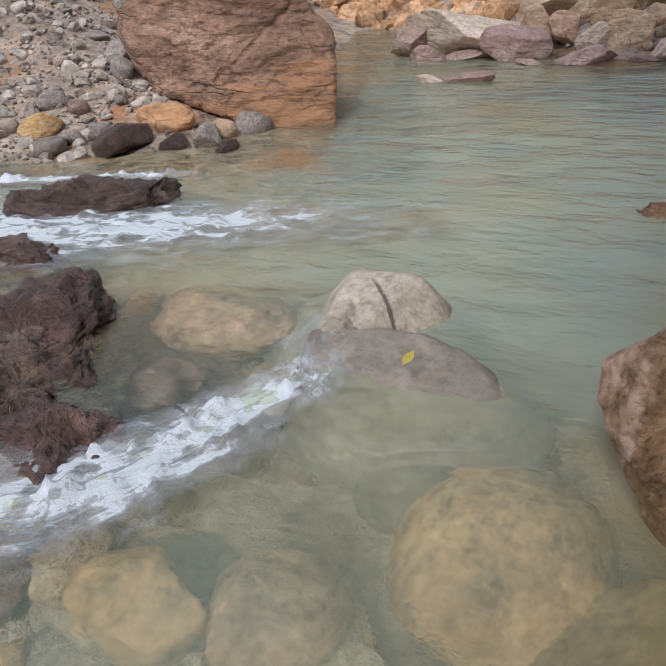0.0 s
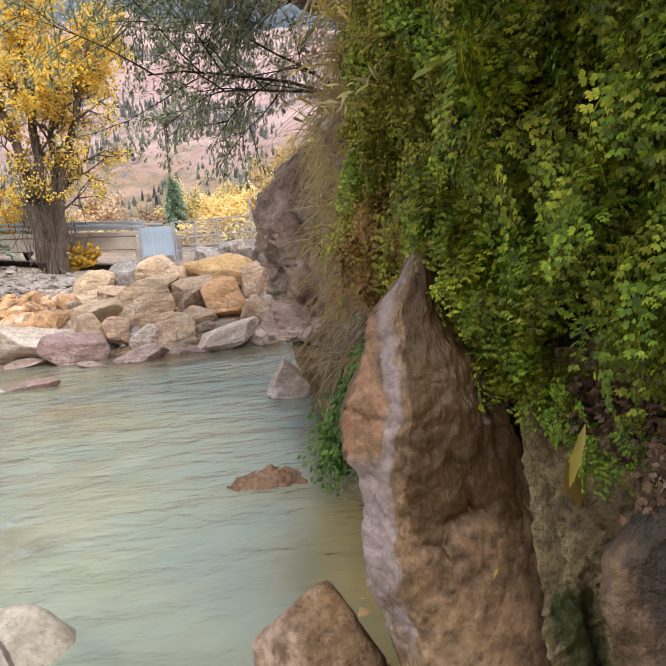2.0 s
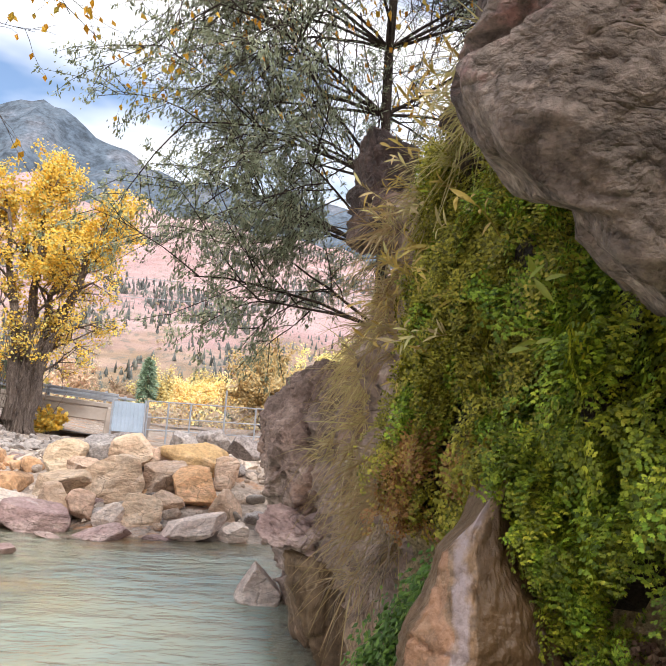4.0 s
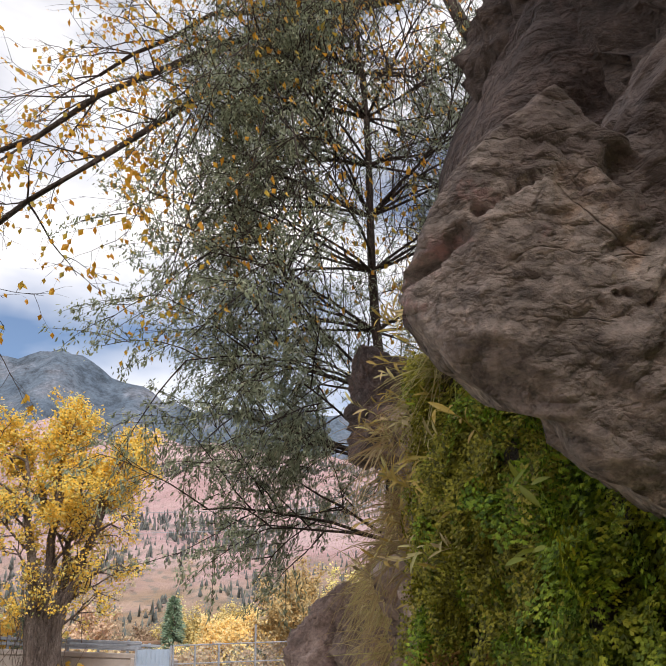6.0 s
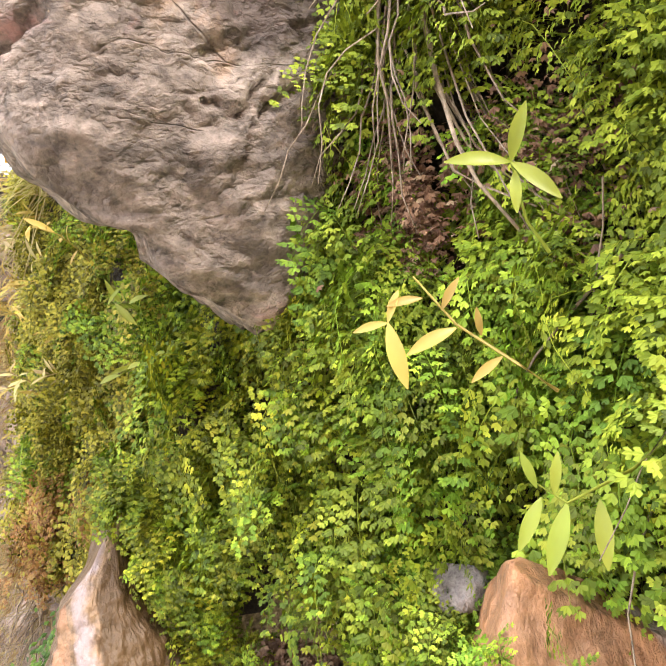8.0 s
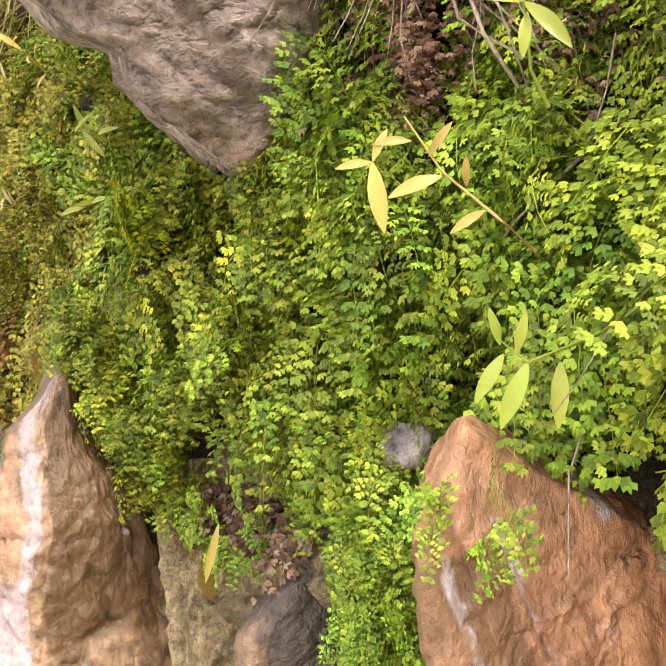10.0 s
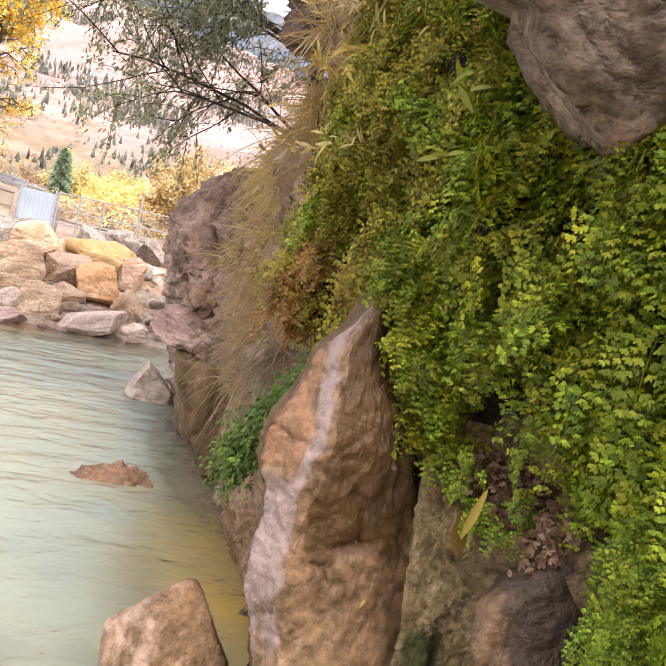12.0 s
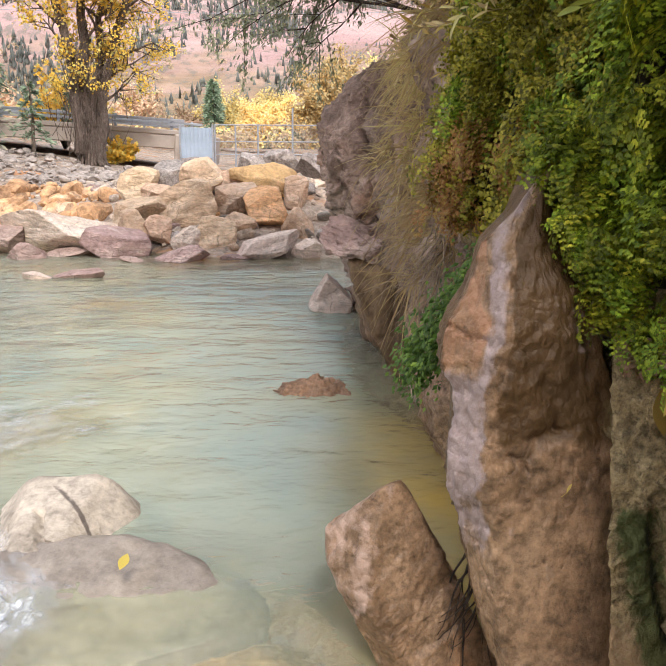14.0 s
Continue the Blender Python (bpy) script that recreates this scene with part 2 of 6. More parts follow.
rib_rock = rock_mat("stained_flowstone", [(0.18, 0.118, 0.062), (0.28, 0.19, 0.105), (0.36, 0.26, 0.155)], 2.6, (1, 1, 0.7), 0.8, 0.006, 0.5, spec=0.45, tone=0.7, speck=0.55, tints=(("brown", (0.085, 0.05, 0.014)), ("amber", (0.36, 0.21, 0.11)), ("mineral_lit", (0.4, 0.33, 0.325)), ("moss", (0.3, 0.25, 0.11))), chips=0.15, ridge=0.35, ridge_scale=3.0)
mossy_rock = rock_mat("mossy_rock", [(0.15, 0.115, 0.055), (0.32, 0.25, 0.13), (0.46, 0.38, 0.22)], 6.0, (1, 1, 0.7), 1.0, 0.014, 0.75, speck=0.5, tone=0.7, tints=(("tan", (0.36, 0.24, 0.13)), ("moss", (0.055, 0.085, 0.022)), ("darkened", (0.02, 0.022, 0.012))), chips=0.25)
amber_rock = rock_mat("amber_rock", [(0.3, 0.155, 0.07), (0.42, 0.225, 0.105), (0.47, 0.29, 0.165)], 3.0, (1.5, 1.5, 0.8), 0.6, 0.01, 0.5, spec=0.45, tone=0.5, tints=(("brown", (0.16, 0.095, 0.04)), ("mineral_lit", (0.62, 0.55, 0.54))), chips=0.1, ridge=0.5, ridge_scale=2.0)
cliff_rock = rock_mat("cliff_rock", [(0.16, 0.115, 0.06), (0.34, 0.26, 0.14), (0.5, 0.41, 0.25)], 6.0, (1, 1, 1), 1.0, 0.016, 0.8, patch=(0.12, 0.13, 0.035), patch_pos=0.62, speck=0.5, chips=0.25, tone=0.7)
far_cliff_rock = rock_mat("far_cliff_rock", [(0.2, 0.14, 0.11), (0.36, 0.265, 0.215), (0.5, 0.4, 0.34)], 2.2, (1, 1, 1.3), 0.9, 0.016, 0.85, crack=0.4, crack_scale=2.2, patch=(0.36, 0.23, 0.15), chips=0.4, ridge=0.5, tone=0.65)
shade_rock = rock_mat("stained_rock", [(0.16, 0.1, 0.065), (0.27, 0.175, 0.11), (0.36, 0.25, 0.16)], 3.0, (1, 1, 0.8), 0.9, 0.012, 0.55, tone=0.6, speck=0.6, chips=0.25, tints=(("darkened", (0.07, 0.058, 0.05)), ("mineral_lit", (0.5, 0.42, 0.43))), ridge=0.5, ridge_scale=2.0)
worn_rock = rock_mat("worn_rock", [(0.09, 0.058, 0.036), (0.19, 0.125, 0.075), (0.3, 0.21, 0.135)], 2.2, (3, 3, 0.45), 0.6, 0.01, 0.6, tone=0.6, streak=(0.34, 0.25, 0.17), streak_pos=0.6)
ledge_rock = rock_mat("ledge_rock", [(0.27, 0.19, 0.165), (0.45, 0.35, 0.31), (0.62, 0.52, 0.47)], 1.5, (1, 1, 1.6), 1.0, 0.06, 0.85, crack=0.4, crack_scale=1.4, chips=0.9)
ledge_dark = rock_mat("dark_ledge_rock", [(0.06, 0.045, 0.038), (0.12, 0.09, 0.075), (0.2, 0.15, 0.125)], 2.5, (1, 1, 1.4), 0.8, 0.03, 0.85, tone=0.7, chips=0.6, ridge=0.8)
gravel_mat = rock_mat("gravel", [(0.2, 0.18, 0.17), (0.34, 0.3, 0.28), (0.48, 0.43, 0.4)], 14.0, (1, 1, 1), 1.0, 0.02, 0.85, speck=0.5)
ground_mat = rock_mat("ground", [(0.24, 0.2, 0.16), (0.36, 0.3, 0.24), (0.46, 0.4, 0.33)], 0.9, (1, 1, 1), 1.0, 0.06, 0.9, which="Object", patch=(0.5, 0.26, 0.1), patch_pos=0.58)
bark_mat = rock_mat("bark", [(0.09, 0.07, 0.055), (0.2, 0.16, 0.13), (0.32, 0.27, 0.22)], 4.0, (5, 5, 0.7), 1.0, 0.03, 0.9)
dark_bark = rock_mat("dark_bark", [(0.03, 0.022, 0.018), (0.07, 0.05, 0.042), (0.13, 0.1, 0.08)], 6.0, (4, 4, 0.8), 0.8, 0.01, 0.9)
root_mat = rock_mat("dry_stem", [(0.2, 0.15, 0.1), (0.33, 0.26, 0.19), (0.46, 0.38, 0.3)], 9.0, (3, 3, 1), 0.5, 0.004, 0.85)
fern_leaf = leaf_mat("fern_leaf", [(0.05, 0.08, 0.006), (0.19, 0.26, 0.014), (0.34, 0.41, 0.024), (0.44, 0.47, 0.04)], 0.6, 0.6, 1.4, through=0.14)
fern_bright = leaf_mat("fern_leaf_bright", [(0.06, 0.1, 0.008), (0.2, 0.31, 0.02), (0.32, 0.44, 0.032), (0.38, 0.48, 0.045)], 0.6, 0.6, 1.35, through=0.14)
fern_olive = leaf_mat("fern_leaf_olive", [(0.08, 0.085, 0.008), (0.27, 0.28, 0.018), (0.43, 0.43, 0.032), (0.52, 0.48, 0.05)], 0.6, 0.55, 1.45, through=0.14)
fern_dry = leaf_mat("fern_leaf_dry", [(0.16, 0.075, 0.025), (0.3, 0.15, 0.04), (0.34, 0.24, 0.05), (0.32, 0.3, 0.04)])
ivy_leaf = leaf_mat("creeper_leaf", [(0.03, 0.085, 0.012), (0.055, 0.14, 0.02), (0.1, 0.21, 0.03), (0.15, 0.27, 0.045)])
willow_yellow = leaf_mat("willow_leaf_yellow", [(0.5, 0.31, 0.08), (0.54, 0.38, 0.1), (0.48, 0.39, 0.09), (0.4, 0.4, 0.09)], 0.4, 0.9, 1.1, 0.01, 0.3)
willow_green = leaf_mat("willow_leaf_green", [(0.22, 0.3, 0.035), (0.29, 0.37, 0.045), (0.38, 0.39, 0.06), (0.4, 0.4, 0.08)], 0.4, 0.9, 1.1, 0.01, 0.35)
straw_mat = leaf_mat("dry_grass", [(0.36, 0.27, 0.12), (0.54, 0.43, 0.22), (0.5, 0.46, 0.18), (0.66, 0.56, 0.34)], 0.7)
cotton_leaf = leaf_mat("cottonwood_leaf", [(0.8, 0.5, 0.06), (0.82, 0.58, 0.11), (0.72, 0.62, 0.2), (0.5, 0.54, 0.22)], 0.5, 0.9, 1.15, 0.012, 0.4)
orange_leaf = leaf_mat("autumn_leaf", [(0.6, 0.26, 0.02), (0.72, 0.38, 0.03), (0.68, 0.46, 0.06), (0.5, 0.4, 0.08)], 0.5, 0.9, 1.1, 0.01, 0.4)
juniper_leaf = leaf_mat("juniper_leaf", [(0.17, 0.2, 0.12), (0.26, 0.3, 0.19), (0.34, 0.38, 0.26), (0.4, 0.38, 0.24)], 0.7)
pale_needle = leaf_mat("pale_juniper_needle", [(0.32, 0.36, 0.27), (0.44, 0.48, 0.36), (0.54, 0.56, 0.44), (0.56, 0.54, 0.4)], 0.7)
spruce_leaf = leaf_mat("spruce_needle", [(0.13, 0.18, 0.12), (0.22, 0.29, 0.2), (0.3, 0.38, 0.27), (0.36, 0.44, 0.33)], 0.7)
# Needles greyed and lightened for the haze over the far hillside.
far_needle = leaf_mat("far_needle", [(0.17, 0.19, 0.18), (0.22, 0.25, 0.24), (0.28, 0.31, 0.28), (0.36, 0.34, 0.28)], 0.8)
yellow_brush = leaf_mat("yellow_brush_leaf", [(0.76, 0.54, 0.18), (0.8, 0.63, 0.27), (0.74, 0.64, 0.33), (0.6, 0.55, 0.3)], 0.6)
brush_leaf = leaf_mat("brush_leaf", [(0.42, 0.29, 0.2), (0.55, 0.4, 0.26), (0.58, 0.47, 0.3), (0.4, 0.38, 0.25)], 0.6)
litter_leaf = leaf_mat("litter_leaf", [(0.1, 0.05, 0.035), (0.18, 0.09, 0.06), (0.27, 0.15, 0.1), (0.34, 0.24, 0.16)], 0.7, through=0.1)
concrete_mat = plain_mat("bridge_concrete", (0.42, 0.37, 0.33), 0.85, 0, 2.0)
steel_mat = plain_mat("galvanised_steel", (0.42, 0.46, 0.52), 0.45, 0.6, 6.0)
panel_mat = plain_mat("blue_grey_panel", (0.36, 0.45, 0.56), 0.5, 0.1, 1.5)


# ---- mesh helpers ----
def smooth01(x):
    x = min(1.0, max(0.0, x))
    return x * x * (3 - 2 * x)


class Acc:
    """Gathers vertices and faces of one mesh."""

    def __init__(self):
        self.v, self.f = [], []

    def tube(self, pts, r0, r1, sides=5):
        n, base = len(pts), len(self.v)
        for i, p in enumerate(pts):
            d = (pts[min(i + 1, n - 1)] - pts[max(i - 1, 0)]).normalized()
            a = d.orthogonal().normalized()
            b = d.cross(a)
            r = r0 + (r1 - r0) * i / max(1, n - 1)
            for k in range(sides):
                w = 2 * math.pi * k / sides
                self.v.append(p + (a * math.cos(w) + b * math.sin(w)) * r)
        for i in range(n - 1):
            for k in range(sides):
                q = (k + 1) % sides
                self.f.append((base + i * sides + k, base + i * sides + q, base + (i + 1) * sides + q, base + (i + 1) * sides + k))
        self.v.append(pts[-1].copy())
        for k in range(sides):
            self.f.append((base + (n - 1) * sides + k, base + (n - 1) * sides + (k + 1) % sides, len(self.v) - 1))

    def blade(self, p, along, side, length, width, bend=0.15, steps=1):
        """A pointed leaf or blade, folded a little along its middle."""
        up = along.cross(side).normalized()
        base = len(self.v)
        self.v.append(p)
        m = p + along * length * 0.45
        self.v += [m + side * width * 0.5 + up * length * bend * 0.4, m - side * width * 0.5 + up * length * bend * 0.4, m - up * length * bend * 0.3, p + along * length - up * length * bend]
        self.f += [(base, base + 1, base + 3), (base, base + 3, base + 2), (base + 1, base + 4, base + 3), (base + 3, base + 4, base + 2)]

    def fan(self, p, along, side, size):
        """A fan-shaped leaflet cut into three lobes."""
        up = along.cross(side).normalized() * size
        b = len(self.v)
        self.v.append(p)
        for w, r, h in ((-1.05, 0.8, 0.1), (-0.58, 1.1, 0.0), (-0.3, 0.74, -0.08), (0.02, 1.14, 0.02), (0.32, 0.74, -0.08), (0.6, 1.08, 0.0), (1.05, 0.82, 0.1)):
            self.v.append(p + along * (size * r * math.cos(w)) + side * (size * r * math.sin(w)) + up * h)
        self.f += [(b, b + 1, b + 2, b + 3), (b, b + 3, b + 4, b + 5), (b, b + 5, b + 6, b + 7)]

    def quad(self, p, a, c):
        b = len(self.v)
        self.v += [p - a - c * 0.2, p + a * 0.2 - c, p + a + c * 0.15, p - a * 0.1 + c]
        self.f.append((b, b + 1, b + 2, b + 3))

    def mesh(self, name, material, smooth=False):
        me = bpy.data.meshes.new(name)
        me.from_pydata([tuple(p) for p in self.v], [], self.f)
        me.materials.append(material)
        if smooth:
            me.polygons.foreach_set("use_smooth", [True] * len(me.polygons))
        me.update()
        return me


def child(name, me, parent, label=""):
    ob = new(name, me)
    ob.parent = parent
    if label:
        ob["label"] = label
    return ob


def part(name, bm, material, parent, label=""):
    me = bpy.data.meshes.new(name)
    bm.to_mesh(me)
    bm.free()
    me.materials.append(material)
    return child(name, me, parent, label)


def box_bm(size, bevel=0.01):
    bm = bmesh.new()
    bmesh.ops.create_cube(bm, size=1.0)
    for v in bm.verts:
        v.co = Vector((v.co.x * size[0], v.co.y * size[1], v.co.z * size[2]))
    if bevel:
        bmesh.ops.bevel(bm, geom=bm.edges[:], offset=min(bevel, min(size) * 0.3), segments=1, affect="EDGES")
    return bm


ICO = {}


def ico(sub):
    if sub not in ICO:
        bm = bmesh.new()
        bmesh.ops.create_icosphere(bm, subdivisions=sub, radius=1.0)
        ICO[sub] = ([v.co.copy() for v in bm.verts], [tuple(v.index for v in f.verts) for f in bm.faces])
        bm.free()
    return ICO[sub]


def fracture(q, amp):
    """Broken blocks: every cell stands out by its own amount, with a sunken joint round it."""
    d, cells = noise.voronoi(q + Vector((0.35, 0.35, 0.35)) * noise.noise(q * 1.3))
    return amp * ((noise.cell(cells[0] * 7.7) - 0.5) * 0.9 - 0.55 * smooth01(1 - (d[1] - d[0]) / 0.07))


def rock_mesh(name, size, seed, material, sub=4, cuts=9, rough=0.05, planes=(), ledge=0.0, depth=(0.62, 0.9), hard=1.0, freq=1.6, boxy=0.3, blocks=0.0, block_freq=4.0):
    """A boulder: a ball cut by broken faces, then roughened; ledge adds bedding steps, blocks adds joints."""
    rng = random.Random(seed)
    ball, faces = ico(sub)
    cut = [(Vector(n).normalized(), d) for n, d in planes]
    for _ in range(cuts):
        n = Vector((rng.gauss(0, 1), rng.gauss(0, 1), rng.gauss(0, 0.8))).normalized()
        cut.append((n, rng.uniform(*depth)))
    off = Vector((rng.uniform(-50, 50), rng.uniform(-50, 50), rng.uniform(-50, 50)))
    out = []
    big = max(size)
    for b in ball:
        v = b.lerp(b / max(abs(b.x), abs(b.y), abs(b.z)), boxy)
        for n, d in cut:
            over = v.dot(n) - d
            if over > 0:
                v -= n * over * hard
        w = Vector((v.x * size[0], v.y * size[1], v.z * size[2])) / big
        q = w * freq + off
        h = (noise.fractal(q, 0.6, 2.1, 7) + 0.55 * (0.8 - abs(noise.fractal(q * 1.7, 0.6, 2.1, 6)) * 2)) * rough
        if blocks:
            h += fracture(w * block_freq + off, blocks) + fracture(w * block_freq * 2.6 + off, blocks * 0.4)
        if ledge:
            h += ledge * (abs((w.z * 5.0 + noise.noise(w * 1.5 + off) * 1.3) % 1.0 - 0.5) - 0.25)
        v = Vector((v.x * size[0], v.y * size[1], v.z * size[2])) + b * h * big
        out.append(v)
    a = Acc()
    a.v, a.f = out, faces
    return a.mesh(name, material, True)


def boulder(label, me, loc, rot=(0, 0, 0), group="", name="boulder"):
    ob = new(name, me)
    ob.matrix_world = pose(*loc, *rot)
    return tagged(ob, label, "boulder" if name == "boulder" else name.replace("_", " "), group)


# ---- ground, water ----
def bed_height(x, y):
    """Height of the river bed, the gravel beach, the far bank and the valley floor."""
    n = noise.fractal(Vector((x * 0.9, y * 0.9, 3.0)), 0.8, 2.0, 4)
    beach = min((y - (4.75 + 0.5 * (x + 3.2))) * 0.9, (-3.3 - 0.36 * (y - 5.3)) - x)
    far = (y - (9.3 + max(0.0, -(x + 1.4)) * 0.9)) * 0.75
    near = 0.25 - y
    right = x - 0.62 - 0.1 * math.sin(y)
    h = -0.62 + 0.08 * n + 0.14 * smooth01((-0.4 - x) / 2.5) + 0.24 * smooth01((2.7 - y) / 1.0)
    if beach > -0.8:
        b = 0.24 * beach if beach < 2.0 else 0.48 + 0.55 * min(beach - 2.0, 2.4) + 0.01 * max(0, beach - 4.4)
        h = max(h, b + 0.03 * n)
    if far > -0.8:
        h = max(h, min(0.36 * far, 0.66 + 0.13 * min(7.0, max(0.0, -(x + 5.2)))) + 0.05 * n + (0.004 * far if far > 20 else 0))
    if near > -0.4:
        h = max(h, near * 0.5 - 0.2)
    if right > -0.5:
        h = max(h, min(right * 1.15 - 0.3, 3.0))
    return h


def spread(lo, hi, mid, n, k):
    s = [math.sinh(k * (2 * i / (n - 1) - 1)) / math.sinh(k) for i in range(n)]
    return [mid + (v * (hi - mid) if v > 0 else -v * (lo - mid)) for v in s]


def ground():
    xs, ys = spread(-2500, 2500, -2.5, 190, 7.6), spread(-2500, 3000, 6.0, 200, 7.4)
    a = Acc()
    for y in ys:
        for x in xs:
            a.v.append(Vector((x, y, bed_height(x, y))))
    w = len(xs)
    a.f = [(j * w + i, j * w + i + 1, (j + 1) * w + i + 1, (j + 1) * w + i) for j in range(len(ys) - 1) for i in range(w - 1)]
    ob = new("ground", a.mesh("ground", ground_mat, True))
    return tagged(ob, "sandy brown river bed, orange-stained banks and valley floor", "ground", kind="structure")


ground()


def water_mat():
    g = Graph("river_water")
    depth = g.n.new("ShaderNodeAttribute")
    depth.attribute_name = "depth"
    d = depth.outputs["Fac"]
    v = g.coords((1.0, 1.7, 1.0), "Object", 0.25)
    calm = g.ramp(g.noise(g.coords((1, 1.3, 1), "Object", 0.5), 0.9, 4, 0.6), [(0.38, 0.12), (0.62, 1.0)])
    ripple = g.math("ADD", g.noise(v, 2.6, 3, 0.5), g.math("MULTIPLY", g.math("MULTIPLY", g.noise(v, 9.0, 4, 0.55), calm), 0.26))
    nrm = g.bump(ripple, 0.6, 0.075)
    milk = g.n.new("ShaderNodeBsdfDiffuse")
    tone = g.mix(g.ramp(g.noise(g.coords(), 0.55, 3), [(0.35, 0.0), (0.62, 0.9)]), g.ramp(d, [(0.0, (0.46, 0.34, 0.16)), (0.6, (0.47, 0.47, 0.29)), (1.0, (0.44, 0.5, 0.38))]), (0.3, 0.44, 0.43))
    shoal = g.n.new("ShaderNodeAttribute")
    shoal.attribute_name = "shoal"
    silt = g.math("MULTIPLY", shoal.outputs["Fac"], g.ramp(g.noise(g.coords(), 1.6, 4, 0.6), [(0.3, 0.55), (0.6, 1.0)]))
    tone = g.mix(silt, tone, (0.62, 0.43, 0.12))
    g.l.new(tone, milk.inputs["Color"])
    clear = g.n.new("ShaderNodeBsdfRefraction")
    clear.inputs["IOR"].default_value, clear.inputs["Roughness"].default_value = 1.2, 0.06
    clear.inputs["Color"].default_value = (0.86, 0.9, 0.8, 1)
    g.l.new(nrm, clear.inputs["Normal"])
    body = g.n.new("ShaderNodeMixShader")
    g.l.new(g.math("ADD", g.math("ADD", g.math("MULTIPLY", g.math("POWER", d, 1.6), 0.5), 0.1), g.math("MULTIPLY", silt, 0.35)), body.inputs["Fac"])
    g.l.new(clear.outputs["BSDF"], body.inputs[1])
    g.l.new(milk.outputs["BSDF"], body.inputs[2])
    shine = g.n.new("ShaderNodeBsdfGlossy")
    shine.inputs["Roughness"].default_value = 0.1
    g.l.new(nrm, shine.inputs["Normal"])
    fr = g.n.new("ShaderNodeFresnel")
    fr.inputs["IOR"].default_value = 1.33
    g.l.new(nrm, fr.inputs["Normal"])
    top = g.n.new("ShaderNodeMixShader")
    g.l.new(fr.outputs["Fac"], top.inputs["Fac"])
    g.l.new(body.outputs["Shader"], top.inputs[1])
    g.l.new(shine.outputs["BSDF"], top.inputs[2])
    g.l.new(top.outputs["Shader"], g.out.inputs["Surface"])
    return g.m


def rapid(x, y):
    """How rough the water runs at a place: strongest in the chutes between the stones."""
    a = math.exp(-((y - (3.15 + 0.3 * (x + 2.1))) / 0.3) ** 2) * smooth01((-0.6 - x) / 1.0)
    b = math.exp(-(((x + 1.05) - 0.35 * (y - 1.5)) / 0.28) ** 2) * smooth01((2.6 - y) / 0.8)
    return a + b


def water():
    xs, ys = spread(-14, 3.0, -0.9, 170, 3.0), spread(-3.0, 24, 2.2, 230, 2.6)
    a, depth, shoal = Acc(), [], []
    for y in ys:
        for x in xs:
            r = rapid(x, y)
            z = 0.006 * noise.noise(Vector((x * 3, y * 5, 0))) + r * (0.03 * noise.fractal(Vector((x * 6, y * 9, 2)), 0.8, 2, 3) + 0.02)
            a.v.append(Vector((x, y, z)))
            shoal.append(math.exp(-((y - 2.4) / 1.35) ** 4) * smooth01((x + 0.12 + 0.12 * noise.noise(Vector((x * 2, y * 2, 7)))) / 0.7))
            clear = 1 - 0.45 * smooth01((-0.7 - x) / 0.6) * smooth01((2.9 - y) / 0.6)
            depth.append(clear * max(0.55 * shoal[-1], min(1.0, max(0.0, -bed_height(x, y) / 0.62)) * (1 - 0.5 * min(1, r))))
    w = len(xs)
    a.f = [(j * w + i, j * w + i + 1, (j + 1) * w + i + 1, (j + 1) * w + i) for j in range(len(ys) - 1) for i in range(w - 1)]
    me = a.mesh("water", water_mat(), True)
    me.attributes.new("depth", "FLOAT", "POINT").data.foreach_set("value", depth)
    me.attributes.new("shoal", "FLOAT", "POINT").data.foreach_set("value", shoal)
    ob = tagged(new("water", me), "milky green-blue rippling river water", "water", kind="structure")
    ob.visible_shadow = False


water()


def foam_mat():
    g = Graph("foam")
    edge = g.n.new("ShaderNodeAttribute")
    edge.attribute_name = "edge"
    v = g.coords((1, 1, 1), "UV", 0.35)
    n = g.math("ADD", g.noise(v, 1.1, 5, 0.62), g.math("MULTIPLY", g.math("SUBTRACT", g.noise(g.coords((1, 1, 1), "Object", 0.3), 7.0, 5, 0.65), 0.5), 0.9))
    f = g.ramp(g.math("ADD", n, g.math("MULTIPLY", edge.outputs["Fac"], 0.58)), [(0.56, 0.0), (0.9, 0.3), (1.1, 0.62), (1.35, 0.88)])
    g.bsdf.inputs["Base Color"].default_value = (0.72, 0.79, 0.88, 1)
    g.bsdf.inputs["Roughness"].default_value = 0.5
    g.l.new(g.bump(n, 0.8, 0.04), g.bsdf.inputs["Normal"])
    g.l.new(f, g.bsdf.inputs["Alpha"])
    return g.m


foam = foam_mat()


